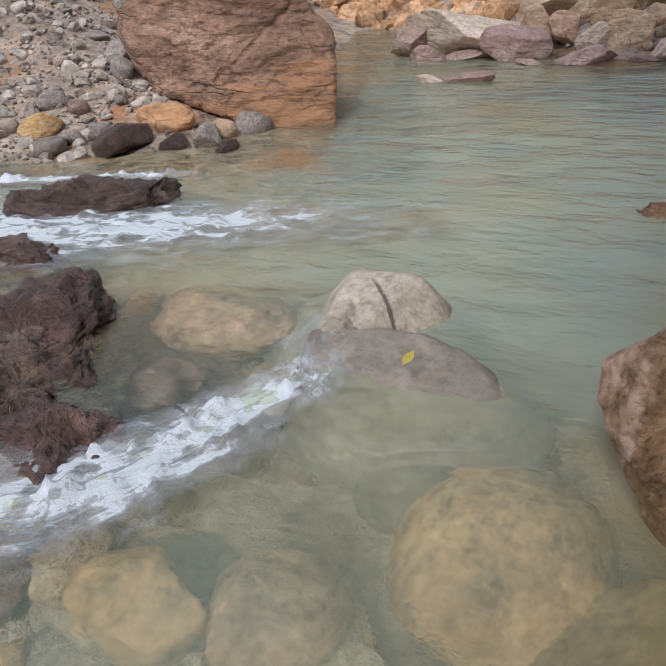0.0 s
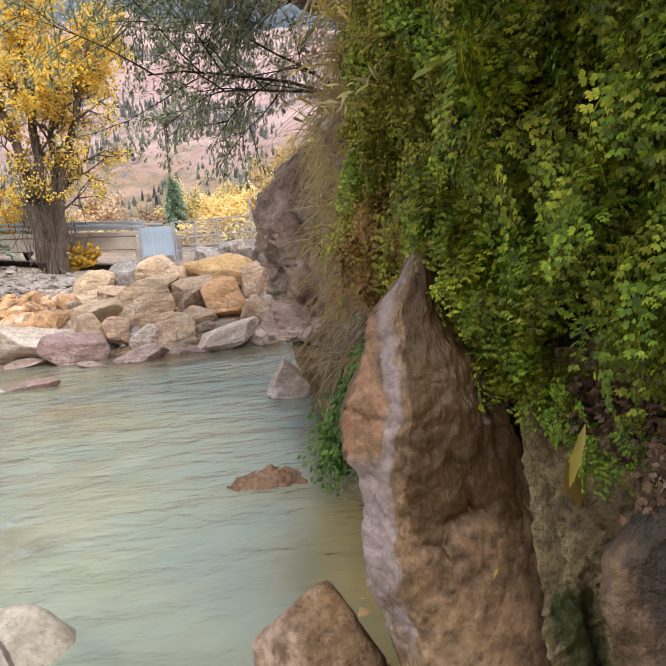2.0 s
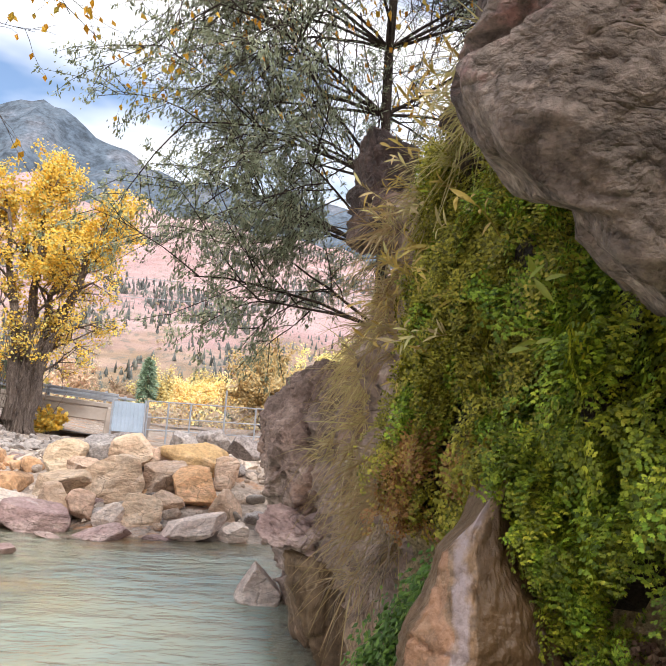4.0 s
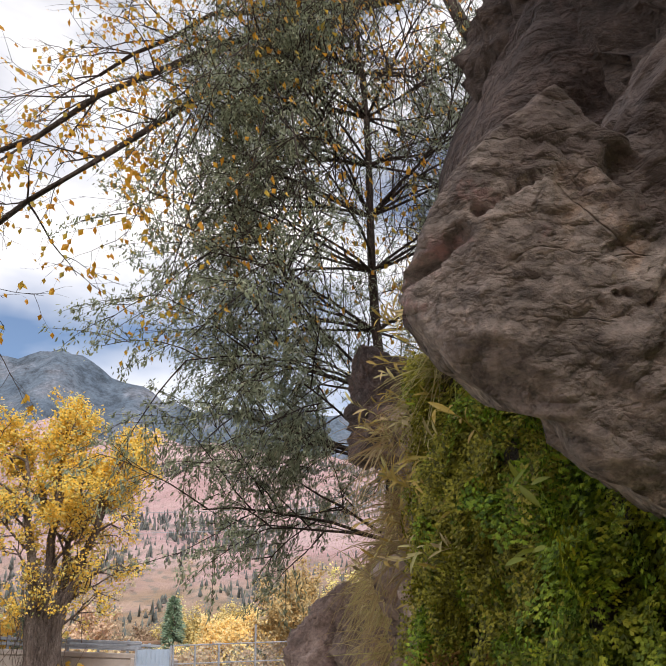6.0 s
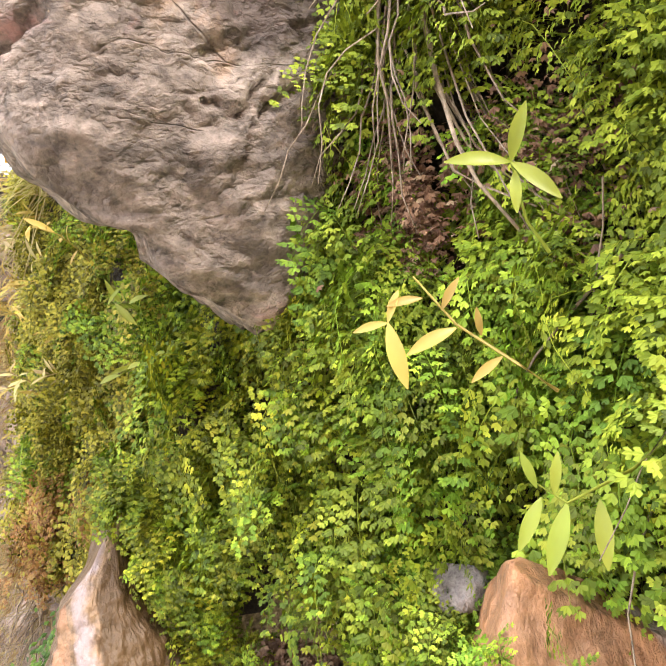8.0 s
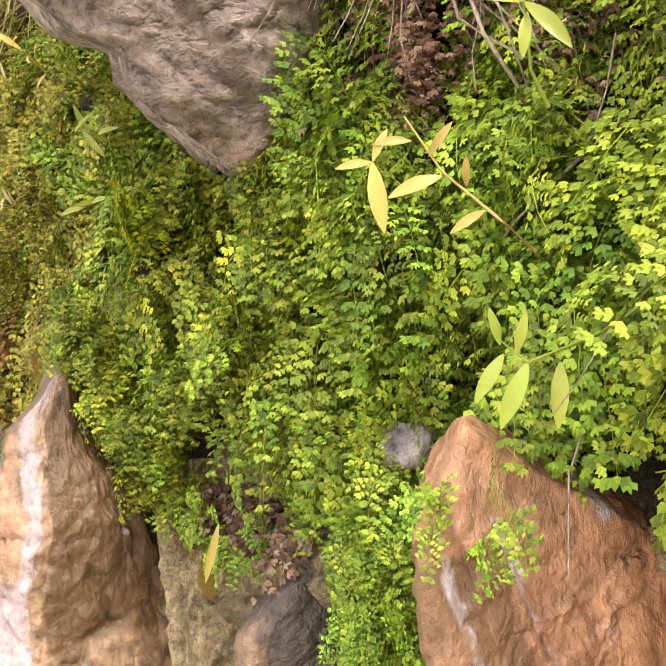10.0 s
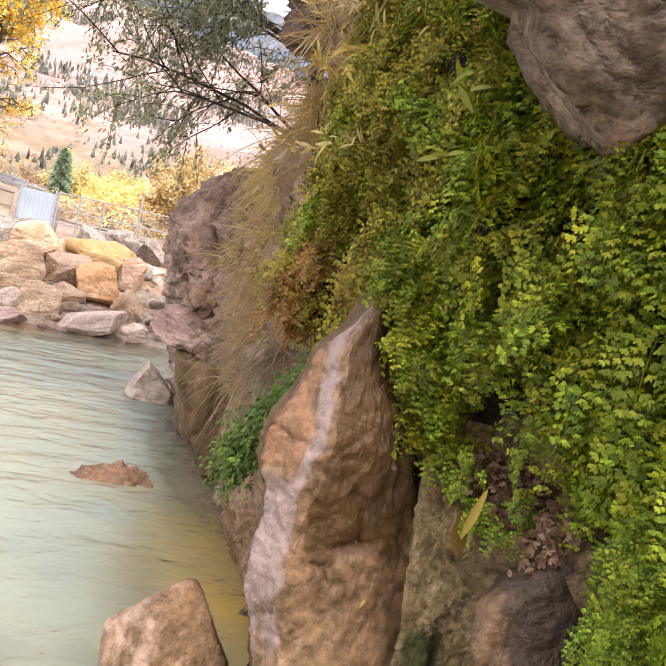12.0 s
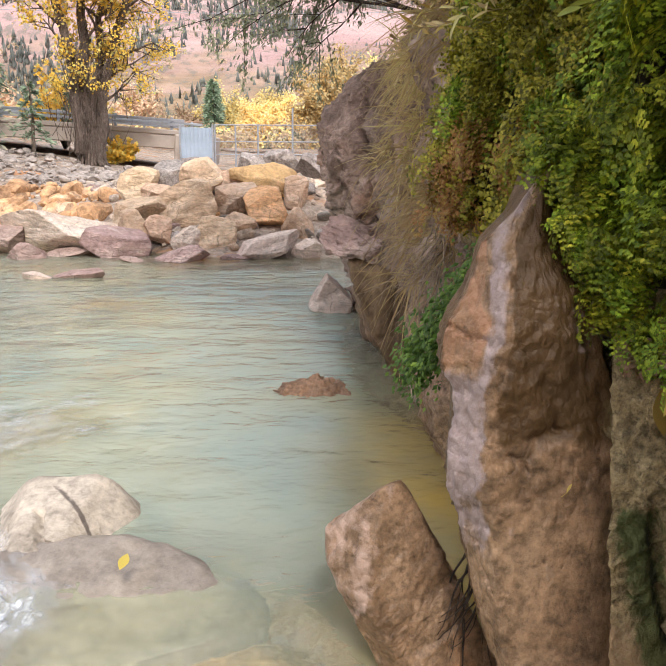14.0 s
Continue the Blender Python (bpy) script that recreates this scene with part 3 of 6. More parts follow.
def whitewater(points, widths, lift=0.03):
    """A ribbon of broken white water along a chute."""
    pts = [Vector((x, y, 0)) for x, y in points]
    a, edge, flow, rows, across = Acc(), [], [], 90, 22
    for i in range(rows + 1):
        s = i / rows * (len(pts) - 1)
        k = min(int(s), len(pts) - 2)
        q = smooth01(s - k) * 0.3 + (s - k) * 0.7
        p = pts[k].lerp(pts[k + 1], q)
        d = (pts[k + 1] - pts[k]).normalized()
        side = Vector((-d.y, d.x, 0))
        w = widths[k] + (widths[k + 1] - widths[k]) * q
        for j in range(across + 1):
            u = 2 * j / across - 1
            o = p + side * u * w
            o.z = lift * (1 - u * u) + 0.07 * max(0, noise.fractal(o * 7, 0.6, 2, 5)) * (1 - abs(u)) + 0.012
            a.v.append(o)
            flow.append((s * (pts[k + 1] - pts[k]).length * 3.0, u * w * 14.0))
            edge.append((1 - abs(u) ** 1.5) * min(1, 6 * i / rows, 3.0 * (1 - i / rows)))
    w = across + 1
    a.f = [(i * w + j, i * w + j + 1, (i + 1) * w + j + 1, (i + 1) * w + j) for i in range(rows) for j in range(across)]
    me = a.mesh("whitewater", foam, True)
    me.attributes.new("edge", "FLOAT", "POINT").data.foreach_set("value", edge)
    uv = me.uv_layers.new(name="flow")
    uv.data.foreach_set("uv", [c for loop in me.loops for c in flow[loop.vertex_index]])
    tagged(new("whitewater", me), "white foaming water of a small river rapid", "foam", kind="stuff")


whitewater([(-5.2, 1.9), (-3.5, 2.55), (-2.2, 3.1), (-0.8, 3.75)], [0.75, 0.65, 0.55, 0.35])
whitewater([(-1.7, 0.75), (-1.2, 1.18), (-0.98, 1.62), (-0.85, 2.0), (-1.05, 2.4)], [0.32, 0.3, 0.25, 0.2, 0.14], 0.02)
whitewater([(-5.0, 3.1), (-3.6, 3.75), (-2.5, 4.1)], [0.12, 0.12, 0.08], 0.015)


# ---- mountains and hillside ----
# Blue-grey forest tones include the haze of distance.
hazy_forest_mat = rock_mat("hazy_mountain_forest", [(0.06, 0.08, 0.115), (0.1, 0.125, 0.165), (0.185, 0.19, 0.22)], 0.012, (1, 1, 0.7), 0.2, 4.0, 0.95, speck=0.35)


# Rock and woods tones are paled to carry the distance haze.
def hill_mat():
    g = Graph("hazy_red_hillside")
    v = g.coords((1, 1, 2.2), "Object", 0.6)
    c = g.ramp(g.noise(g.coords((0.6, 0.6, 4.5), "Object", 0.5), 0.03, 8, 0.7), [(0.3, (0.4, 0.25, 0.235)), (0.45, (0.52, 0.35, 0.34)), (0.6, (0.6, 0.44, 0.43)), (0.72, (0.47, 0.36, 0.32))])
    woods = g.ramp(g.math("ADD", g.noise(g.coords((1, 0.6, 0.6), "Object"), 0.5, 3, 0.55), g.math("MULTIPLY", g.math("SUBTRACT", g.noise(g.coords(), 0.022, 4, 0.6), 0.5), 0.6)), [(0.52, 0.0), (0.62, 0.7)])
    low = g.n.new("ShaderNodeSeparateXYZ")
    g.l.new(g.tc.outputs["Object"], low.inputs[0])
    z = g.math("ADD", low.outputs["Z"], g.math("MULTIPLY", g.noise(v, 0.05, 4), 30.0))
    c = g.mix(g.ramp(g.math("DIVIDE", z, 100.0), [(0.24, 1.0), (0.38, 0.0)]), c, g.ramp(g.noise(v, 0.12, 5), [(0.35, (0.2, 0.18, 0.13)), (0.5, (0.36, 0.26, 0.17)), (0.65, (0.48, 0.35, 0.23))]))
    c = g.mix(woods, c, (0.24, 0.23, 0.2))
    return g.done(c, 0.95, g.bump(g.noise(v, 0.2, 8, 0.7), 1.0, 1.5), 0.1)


def slope(name, material, label, x0, x1, y0, y1, profile, rough, freq, nx=120, ny=46):
    """A mountain side that rises from y0 to a crest at y1 and falls away behind it."""
    a = Acc()
    for j in range(ny + 6):
        v = j / ny
        for i in range(nx):
            x = x0 + (x1 - x0) * i / (nx - 1)
            y = y0 + (y1 - y0) * v
            top = profile(x)
            n = noise.fractal(Vector((x * freq, y * freq, 5)), 0.8, 2.1, 6)
            ribs = abs(noise.noise(Vector((x * freq * 2.2, v * 0.6, 1)))) * 2 - 0.7
            z = top * min(v, 2 - v) ** 1.1 + (n + ribs * 0.8) * rough * math.sin(math.pi * min(1, v * 0.92))
            a.v.append(Vector((x, y, z if j else -4)))
    a.f = [(j * nx + i, j * nx + i + 1, (j + 1) * nx + i + 1, (j + 1) * nx + i) for j in range(ny + 5) for i in range(nx - 1)]
    tagged(new(name, a.mesh(name, material, True)), label, "mountain", kind="structure")


def peak_line(x):
    p = 572 - 0.0006 * (x + 400) ** 2 if x < -360 else 570 - 0.62 * (x + 360) if x < -190 else 464 - 0.08 * (x + 190)
    return max(300, p) + 14 * noise.fractal(Vector((x * 0.02, 0, 9)), 0.9, 2, 4)


slope("backdrop_mountain", hazy_forest_mat, "wooded mountain coloured haze-blue grey under pale cloud", -1500, 900, 800, 1400, peak_line, 40, 0.006)
hill_line = lambda x: 122 - 0.12 * (x + 80) + 8 * noise.fractal(Vector((x * 0.02, 3, 2)), 0.9, 2, 4)
slope("backdrop_hillside", hill_mat(), "pink and red rock hillside in haze-paled colours with thin woods and autumn brush", -420, 330, 90, 420, hill_line, 7, 0.02)


def hillside_woods():
    """Thin stands of small conifers over the hillside."""
    rng, a = random.Random(12), Acc()
    for _ in range(26000):
        x, v = rng.uniform(-260, 120), rng.random() ** 1.5
        y = 95 + 320 * v
        if noise.noise(Vector((x * 0.03, y * 0.02, 0))) < 0.28 * rng.random() - 0.12 - 0.3 * math.exp(-((v - 0.3) / 0.08) ** 2):
            continue
        z = hill_line(x) * ((y - 90) / 330) ** 1.1 - 1.2
        h, r = rng.uniform(1.4, 3.4), rng.uniform(0.3, 0.55)
        base = len(a.v)
        for t, k in ((0.0, 0.5), (0.18, 1.0), (0.5, 0.45), (0.52, 0.75), (1.0, 0.05)):
            for side in range(5):
                w = side * 1.257 + t * 3
                q = r * k * rng.uniform(0.6, 1.3)
                a.v.append(Vector((x + q * math.cos(w), y + q * math.sin(w), z + h * (t + rng.uniform(-0.04, 0.04)))))
        for lv in range(4):
            for side in range(5):
                a.f.append((base + lv * 5 + side, base + lv * 5 + (side + 1) % 5, base + lv * 5 + 5 + (side + 1) % 5, base + lv * 5 + 5 + side))
    tagged(new("far_woods", a.mesh("far_woods", far_needle, True)), "thin haze-grey conifer woods on the far hillside", "woods", kind="stuff")


hillside_woods()


# ---- bridge, gate and fence ----
def bridge():
    ob = tagged(new("bridge"), "pale concrete road bridge with steel guard rails", "bridge")
    ob.matrix_world = pose(-3.6, 24.6, 1.2, 0, 3.6, 0)
    for name, size, at, m in (("girder", (15, 0.35, 0.42), (-7.5, 0, 0.2), concrete_mat), ("deck", (15.4, 5.0, 0.16), (-7.5, 2.3, 0.49), concrete_mat), ("girder", (15, 0.35, 0.42), (-7.5, 4.4, 0.2), concrete_mat)):
        k = part(name, box_bm(size, 0.03), m, ob)
        k.location = at
    for y in (0.0, 4.6):
        for z in (0.72, 0.86):
            rail = part("guard_rail", box_bm((15, 0.06, 0.09), 0.015), steel_mat, ob)
            rail.location = (-7.5, y, z)
        for i in range(9):
            part("rail_post", box_bm((0.08, 0.08, 0.4), 0.01), steel_mat, rail).location = (7.1 - i * 1.75, 0.07, -0.11)
    part("abutment", box_bm((0.9, 5.2, 1.6), 0.04), concrete_mat, ob).location = (0.2, 2.3, -0.35)


bridge()


def chain_fence():
    ob = tagged(new("fence"), "grey steel chain-link fence on top of the rock bank", "fence")
    ob.matrix_world = pose(-2.5, 23.6, 0.95)
    posts = [0.0, 0.62, 1.3, 2.35, 3.3, 4.3]
    for i, x in enumerate(posts):
        bm = bmesh.new()
        bmesh.ops.create_cone(bm, cap_ends=True, segments=8, radius1=0.028, radius2=0.028, depth=1.3 if i != 3 else 1.8)
        part("post", bm, steel_mat, ob).location = (x, 0, 0.35 + (0.25 if i == 3 else 0))
    for z in (0.12, 0.5, 0.99):
        a = Acc()
        a.tube([Vector((0, 0, z)), Vector((4.3, 0, z + 0.02))], 0.017, 0.017, 6)
        child("rail", a.mesh("rail", steel_mat), ob)
    a = Acc()
    for i in range(86):
        x = i * 0.06 - 0.5
        for s in (1, -1):
            p, q = Vector((x, 0.01, 0)), Vector((x + s * 0.5, 0.01, 0.98))
            if 0 <= p.x <= 4.3 and 0 <= q.x <= 4.3:
                a.tube([p, q], 0.0022, 0.0022, 3)
    child("wire_mesh", a.mesh("wire_mesh", steel_mat), ob)
    gate = tagged(new("gate"), "blue-grey sheet metal gate beside the bridge", "gate")
    gate.matrix_world = pose(-3.55, 23.6, 0.92)
    sheet = part("panel", box_bm((0.95, 0.03, 0.9), 0.005), panel_mat, gate)
    sheet.location = (0.49, 0, 0.48)
    for i in range(8):
        part("rib", box_bm((0.025, 0.03, 0.9), 0.005), panel_mat, sheet).location = (-0.42 + i * 0.12, -0.025, 0)
    for x in (0.0, 0.98):
        part("gate_post", box_bm((0.06, 0.06, 1.15), 0.01), steel_mat, gate).location = (x, 0, 0.45)


chain_fence()


# ---- trees ----
def grow(wood, leaves, rng, p, d, length, r, level, droop, leaf, kids=5, spread_a=0.7, wig=0.25, steps=6):
    """A limb with its side limbs; leaf(leaves, rng, point, direction) is called along the last twigs."""
    pts, q, h = [p.copy()], p.copy(), d.normalized()
    for i in range(steps):
        h = (h + Vector((rng.gauss(0, wig), rng.gauss(0, wig), rng.gauss(0, wig) - droop)) * (1.0 / steps) * 2).normalized()
        q = q + h * length / steps
        pts.append(q.copy())
    wood.tube(pts, r, r * 0.35, 5 if level > 1 else 3)
    if level == 0:
        for i in range(1, steps + 1):
            leaf(leaves, rng, pts[i], (pts[i] - pts[i - 1]).normalized())
        return
    for k in range(kids):
        s = rng.uniform(0.25, 1.0)
        i = min(int(s * steps), steps - 1)
        b = pts[i].lerp(pts[i + 1], s * steps - i)
        along = (pts[i + 1] - pts[i]).normalized()
        out = Vector((rng.gauss(0, 1), rng.gauss(0, 1), rng.gauss(0, 1)))
        out = (out - along * out.dot(along)).normalized()
        grow(wood, leaves, rng, b, along * (1 - spread_a) + out * spread_a, length * rng.uniform(0.45, 0.7), r * 0.5, level - 1, droop, leaf, kids, spread_a, wig, max(3, steps - 1))


def rand_unit(rng):
    return Vector((rng.gauss(0, 1), rng.gauss(0, 1), rng.gauss(0, 1))).normalized()


def leaf_tuft(n, size, reach):
    def put(leaves, rng, p, d):
        for _ in range(n):
            o = p + rand_unit(rng) * rng.random() * reach
            a = rand_unit(rng)
            c = a.orthogonal().normalized()
            s = size * rng.uniform(0.6, 1.3)
            leaves.quad(o, a * s * 0.5, c * s * 0.42)
    return put


def scale_spray(n, size, reach):
    """Short drooping sprays of juniper."""
    def put(leaves, rng, p, d):
        for _ in range(n):
            o = p + rand_unit(rng) * rng.random() * reach
            a = (d * 0.7 + rand_unit(rng) * 0.8 + Vector((0, 0, -0.45))).normalized()
            s = size * rng.uniform(0.6, 1.5)
            leaves.quad(o, a * s * 0.5, a.orthogonal().normalized() * s * 0.17)
    return put


def tree(label, category, wood_m, leaf_m, loc, build, name="tree"):
    ob = tagged(new(name), label, category)
    ob.matrix_world = pose(*loc)
    wood, leaves = Acc(), Acc()
    build(wood, leaves)
    child("trunk", wood.mesh("trunk", wood_m, True), ob)
    if leaves.f:
        child("crown", leaves.mesh("crown", leaf_m), ob)
    return ob


def cottonwood(wood, leaves):
    rng = random.Random(5)
    full, thin = leaf_tuft(24, 0.09, 0.34), leaf_tuft(6, 0.08, 0.25)
    trunk = [Vector((0.06 * math.sin(i * 1.3), 0.05 * math.cos(i), -0.35 + 0.42 * i)) for i in range(7)]
    wood.tube(trunk, 0.3, 0.2, 14)
    for k, (dx, lean, h) in enumerate(((-0.17, -0.13, 6.7), (-0.05, 0.0, 7.4), (0.16, 0.22, 6.6), (0.08, 0.1, 5.4))):
        base = Vector((dx, 0.1 * k - 0.1, 0.5))
        pts = [base + Vector((lean * h * (i / 9) ** 1.3 + rng.gauss(0, 0.06), rng.gauss(0, 0.08), (h - 0.7) * i / 9)) for i in range(10)]
        wood.tube(pts, 0.21, 0.05, 9)
        for i in range(2, 10):
            for _ in range(2 if i > 5 else 1):
                d = Vector((rng.gauss(lean * 1.5, 0.5), rng.gauss(0, 0.5), rng.uniform(0.4, 0.9)))
                grow(wood, leaves, rng, pts[i], d, rng.uniform(0.9, 1.6), 0.05, 2, 0.0, full if i > 6 else thin, 4, 0.6, 0.3, 5)
    for i in range(26):
        w = i * 0.2417
        reach = rng.uniform(0.75, 1.15)
        wood.tube([Vector((0.22 * math.cos(w), 0.22 * math.sin(w), rng.uniform(0.5, 1.1))), Vector((0.36 * math.cos(w + 0.05), 0.36 * math.sin(w), rng.uniform(0.1, 0.3))), Vector((reach * math.cos(w + 0.2), reach * math.sin(w + 0.1), -0.5))], 0.07, 0.025, 5)
    for _ in range(220):
        p = Vector((rng.gauss(0, 0.4), rng.gauss(-0.3, 0.2), rng.uniform(0.2, 3.0)))
        wood.tube([p, p + Vector((rng.gauss(0, 0.22), rng.gauss(-0.1, 0.1), rng.uniform(0.4, 1.1)))], 0.012, 0.004, 3)


tree("tall cottonwood with bright yellow autumn leaves on the bank", "tree", bark_mat, cotton_leaf, (-5.9, 22.5, 0.6), cottonwood)


def conifer(h, r, leaf_n, size, seed):
    def build(wood, leaves):
        rng = random.Random(seed)
        wood.tube([Vector((0, 0, -0.3)), Vector((0.03 * h, 0, h * 0.5)), Vector((0, 0, h))], 0.035 * h, 0.006 * h, 7)
        n = int(h * 11)
        for i in range(n):
            t = 0.1 + 0.88 * i / n
            w = i * 2.4
            L = r * (1 - t) ** 0.8 * rng.uniform(0.75, 1.15) + 0.05 * r
            p = Vector((0, 0, h * t))
            d = Vector((math.cos(w), math.sin(w), 0.1))
            q = [p + d * L * s - Vector((0, 0, 0.35 * L * s * s)) for s in (0, 0.35, 0.7, 1.0)]
            wood.tube(q, 0.012 * h * (1 - t) + 0.004, 0.003, 3)
            for _ in range(leaf_n):
                s = rng.random() ** 0.7
                o = p + d * L * s - Vector((0, 0, 0.35 * L * s * s)) + rand_unit(rng) * 0.16 * L
                a = (d + rand_unit(rng) * 0.7 - Vector((0, 0, 0.3))).normalized()
                leaves.blade(o, a, a.orthogonal().normalized(), size * rng.uniform(0.7, 1.4), size * 0.3, 0.1)
    return build


tree("grey-green juniper tree on the rocky bank", "tree", bark_mat, pale_needle, (-10.6, 22.0, 1.0), conifer(8.5, 2.6, 85, 0.28, 3))
tree("dark green conifer behind the rocky bank", "tree", bark_mat, spruce_leaf, (-10.6, 24.5, 1.2), conifer(9.0, 1.7, 70, 0.27, 4))
tree("tall grey-green juniper tree on the rocky bank", "tree", bark_mat, pale_needle, (-13.4, 20.5, 1.2), conifer(8.0, 2.6, 75, 0.28, 31))
tree("small blue-green spruce beside the cottonwood", "tree", bark_mat, spruce_leaf, (-7.6, 22.6, 1.3), conifer(1.85, 0.55, 30, 0.16, 6))
tree("small dark spruce beside the cottonwood", "tree", bark_mat, spruce_leaf, (-7.2, 25.5, 1.3), conifer(2.2, 0.5, 28, 0.18, 7))
tree("dark green spruce standing beyond the bridge", "tree", bark_mat, spruce_leaf, (-6.4, 60, 1.6), conifer(4.6, 1.1, 40, 0.4, 8))


def bush(h, r, seed, n=16, size=0.12):
    def build(wood, leaves):
        rng = random.Random(seed)
        put = leaf_tuft(n, size, 0.22 * r)
        for i in range(11):
            w = rng.uniform(0, 6.28)
            grow(wood, leaves, rng, Vector((0, 0, -0.05)), Vector((math.cos(w) * r / h, math.sin(w) * r / h, 1)), h * rng.uniform(0.6, 1.0), 0.02 * h, 1, -0.02, put, 5, 0.5, 0.25, 5)
    return build


tree("yellow autumn shrub beneath the cottonwood", "shrub", bark_mat, cotton_leaf, (-5.55, 24.3, 0.7), bush(0.7, 0.3, 21), "shrub")
tree("yellow-orange autumn shrub beneath the cottonwood", "shrub", bark_mat, cotton_leaf, (-8.6, 29.0, 1.2), bush(2.6, 1.1, 22, 12, 0.16), "shrub")
tree("yellowing shrub on the grey rubble bank", "shrub", bark_mat, brush_leaf, (-7.7, 18.0, 0.75), bush(1.0, 0.4, 23), "shrub")
for i, (x, y, h, r) in enumerate(((2.0, 46, 4.2, 2.6), (5.5, 50, 4.8, 3.0), (-1.6, 58, 3.4, 2.4), (-12, 48, 3.2, 3.0), (-4, 62, 3.6, 3.0), (-17, 42, 3.0, 2.6), (-22, 45, 3.6, 3.0), (8.5, 44, 4.5, 2.8), (-9, 66, 3.0, 2.8))):
    tree("yellow and rust autumn brush on the valley floor", "shrub", bark_mat, yellow_brush if i in (0, 1, 2, 4, 7) else brush_leaf, (x, y, 1.3), bush(h, r, 40 + i, 80, 0.16), "shrub")


def valley_brush():
    """Low brush over the valley floor and the foot of the hill."""
    r = random.Random(64)
    for label, m, n, y0, y1, seed in (("rust and straw coloured brush of the valley floor", brush_leaf, 420, 40, 110, 1), ("yellow brush of the valley floor", yellow_brush, 60, 42, 100, 2), ("rust coloured brush on the foot of the hill", brush_leaf, 420, 92, 200, 5), ("green-grey shrubs of the valley floor", juniper_leaf, 120, 45, 110, 3)):
        a = Acc()
        for _ in range(n):
            y = r.uniform(y0, y1)
            x = r.uniform(-0.62, 0.3) * y
            h = r.uniform(0.5, 1.6) if y0 < 90 else r.uniform(0.4, 1.1)
            z = 1.2 if y < 91 else max(1.2, hill_line(x) * ((y - 90) / 330) ** 1.1 - 1.0)
            for _k in range(150 if y0 < 90 else 60):
                u = rand_unit(r)
                p = Vector((x, y, z)) + Vector((u.x * h, u.y * h, abs(u.z) * h * 1.1))
                c = rand_unit(r)
                a.quad(p, c * (0.09 if y0 < 90 else 0.15), c.orthogonal().normalized() * (0.08 if y0 < 90 else 0.13))
        tagged(new("valley_brush", a.mesh("valley_brush", m)), label, "brush", kind="stuff")


valley_brush()


def house():
    ob = tagged(new("house"), "low pale house with a flat brown roof beyond the bridge", "house")
    ob.matrix_world = pose(-9.4, 64, 1.4)
    part("wall", box_bm((4.2, 3, 1.5), 0.03), concrete_mat, ob).location = (0, 0, 0.75)
    part("roof", box_bm((4.8, 3.6, 0.3), 0.05), plain_mat("roof_shingle", (0.3, 0.2, 0.14), 0.9, 0, 3.0), ob).location = (0, 0, 1.62)


house()


def power_line():
    ob = tagged(new("power_line"), "thin sagging overhead cables across the valley", "cable")
    for z in (14.4, 12.6):
        a = Acc()
        a.tube([Vector((-60 + 6 * i, 70, z - 0.25 + 0.0016 * (6 * i - 42) ** 2 * 0.35)) for i in range(15)], 0.03, 0.03, 4)
        child("wire", a.mesh("wire", steel_mat), ob)
    for x in (-60.5, 24.5):
        bm = bmesh.new()
        bmesh.ops.create_cone(bm, cap_ends=True, segments=8, radius1=0.16, radius2=0.11, depth=16)
        part("pole", bm, bark_mat, ob).location = (x, 70, 8.0)


power_line()


def juniper(wood, leaves):
    rng = random.Random(9)
    put = scale_spray(17, 0.029, 0.062)
    trunk = [Vector((0.02 * math.sin(i), 0.02 * i, 0.5 * i - 0.3)) for i in range(11)]
    wood.tube(trunk, 0.045, 0.02, 8)
    for i in range(88):
        z = 0.4 + 4.3 * (i / 88) ** 0.9
        k = min(int((z + 0.3) / 0.5), 9)
        w = rng.uniform(2.2, 4.6) if i % 5 < 3 else rng.uniform(-1.3, 1.3)
        d = Vector((math.cos(w), math.sin(w) * 0.8, rng.uniform(-0.05, 0.35)))
        L = rng.uniform(1.0, 1.65) * (1 - 0.28 * abs(z - 2.0) / 2.5)
        grow(wood, leaves, rng, trunk[k], d + Vector((0, 0, 0.35)), L * 0.92, 0.013, 2, 0.16, put, 6, 0.5, 0.22, 6)


tree("old juniper with drooping grey-green branches on the cliff", "tree", dark_bark, juniper_leaf, (0.82, 4.75, 1.9), juniper)


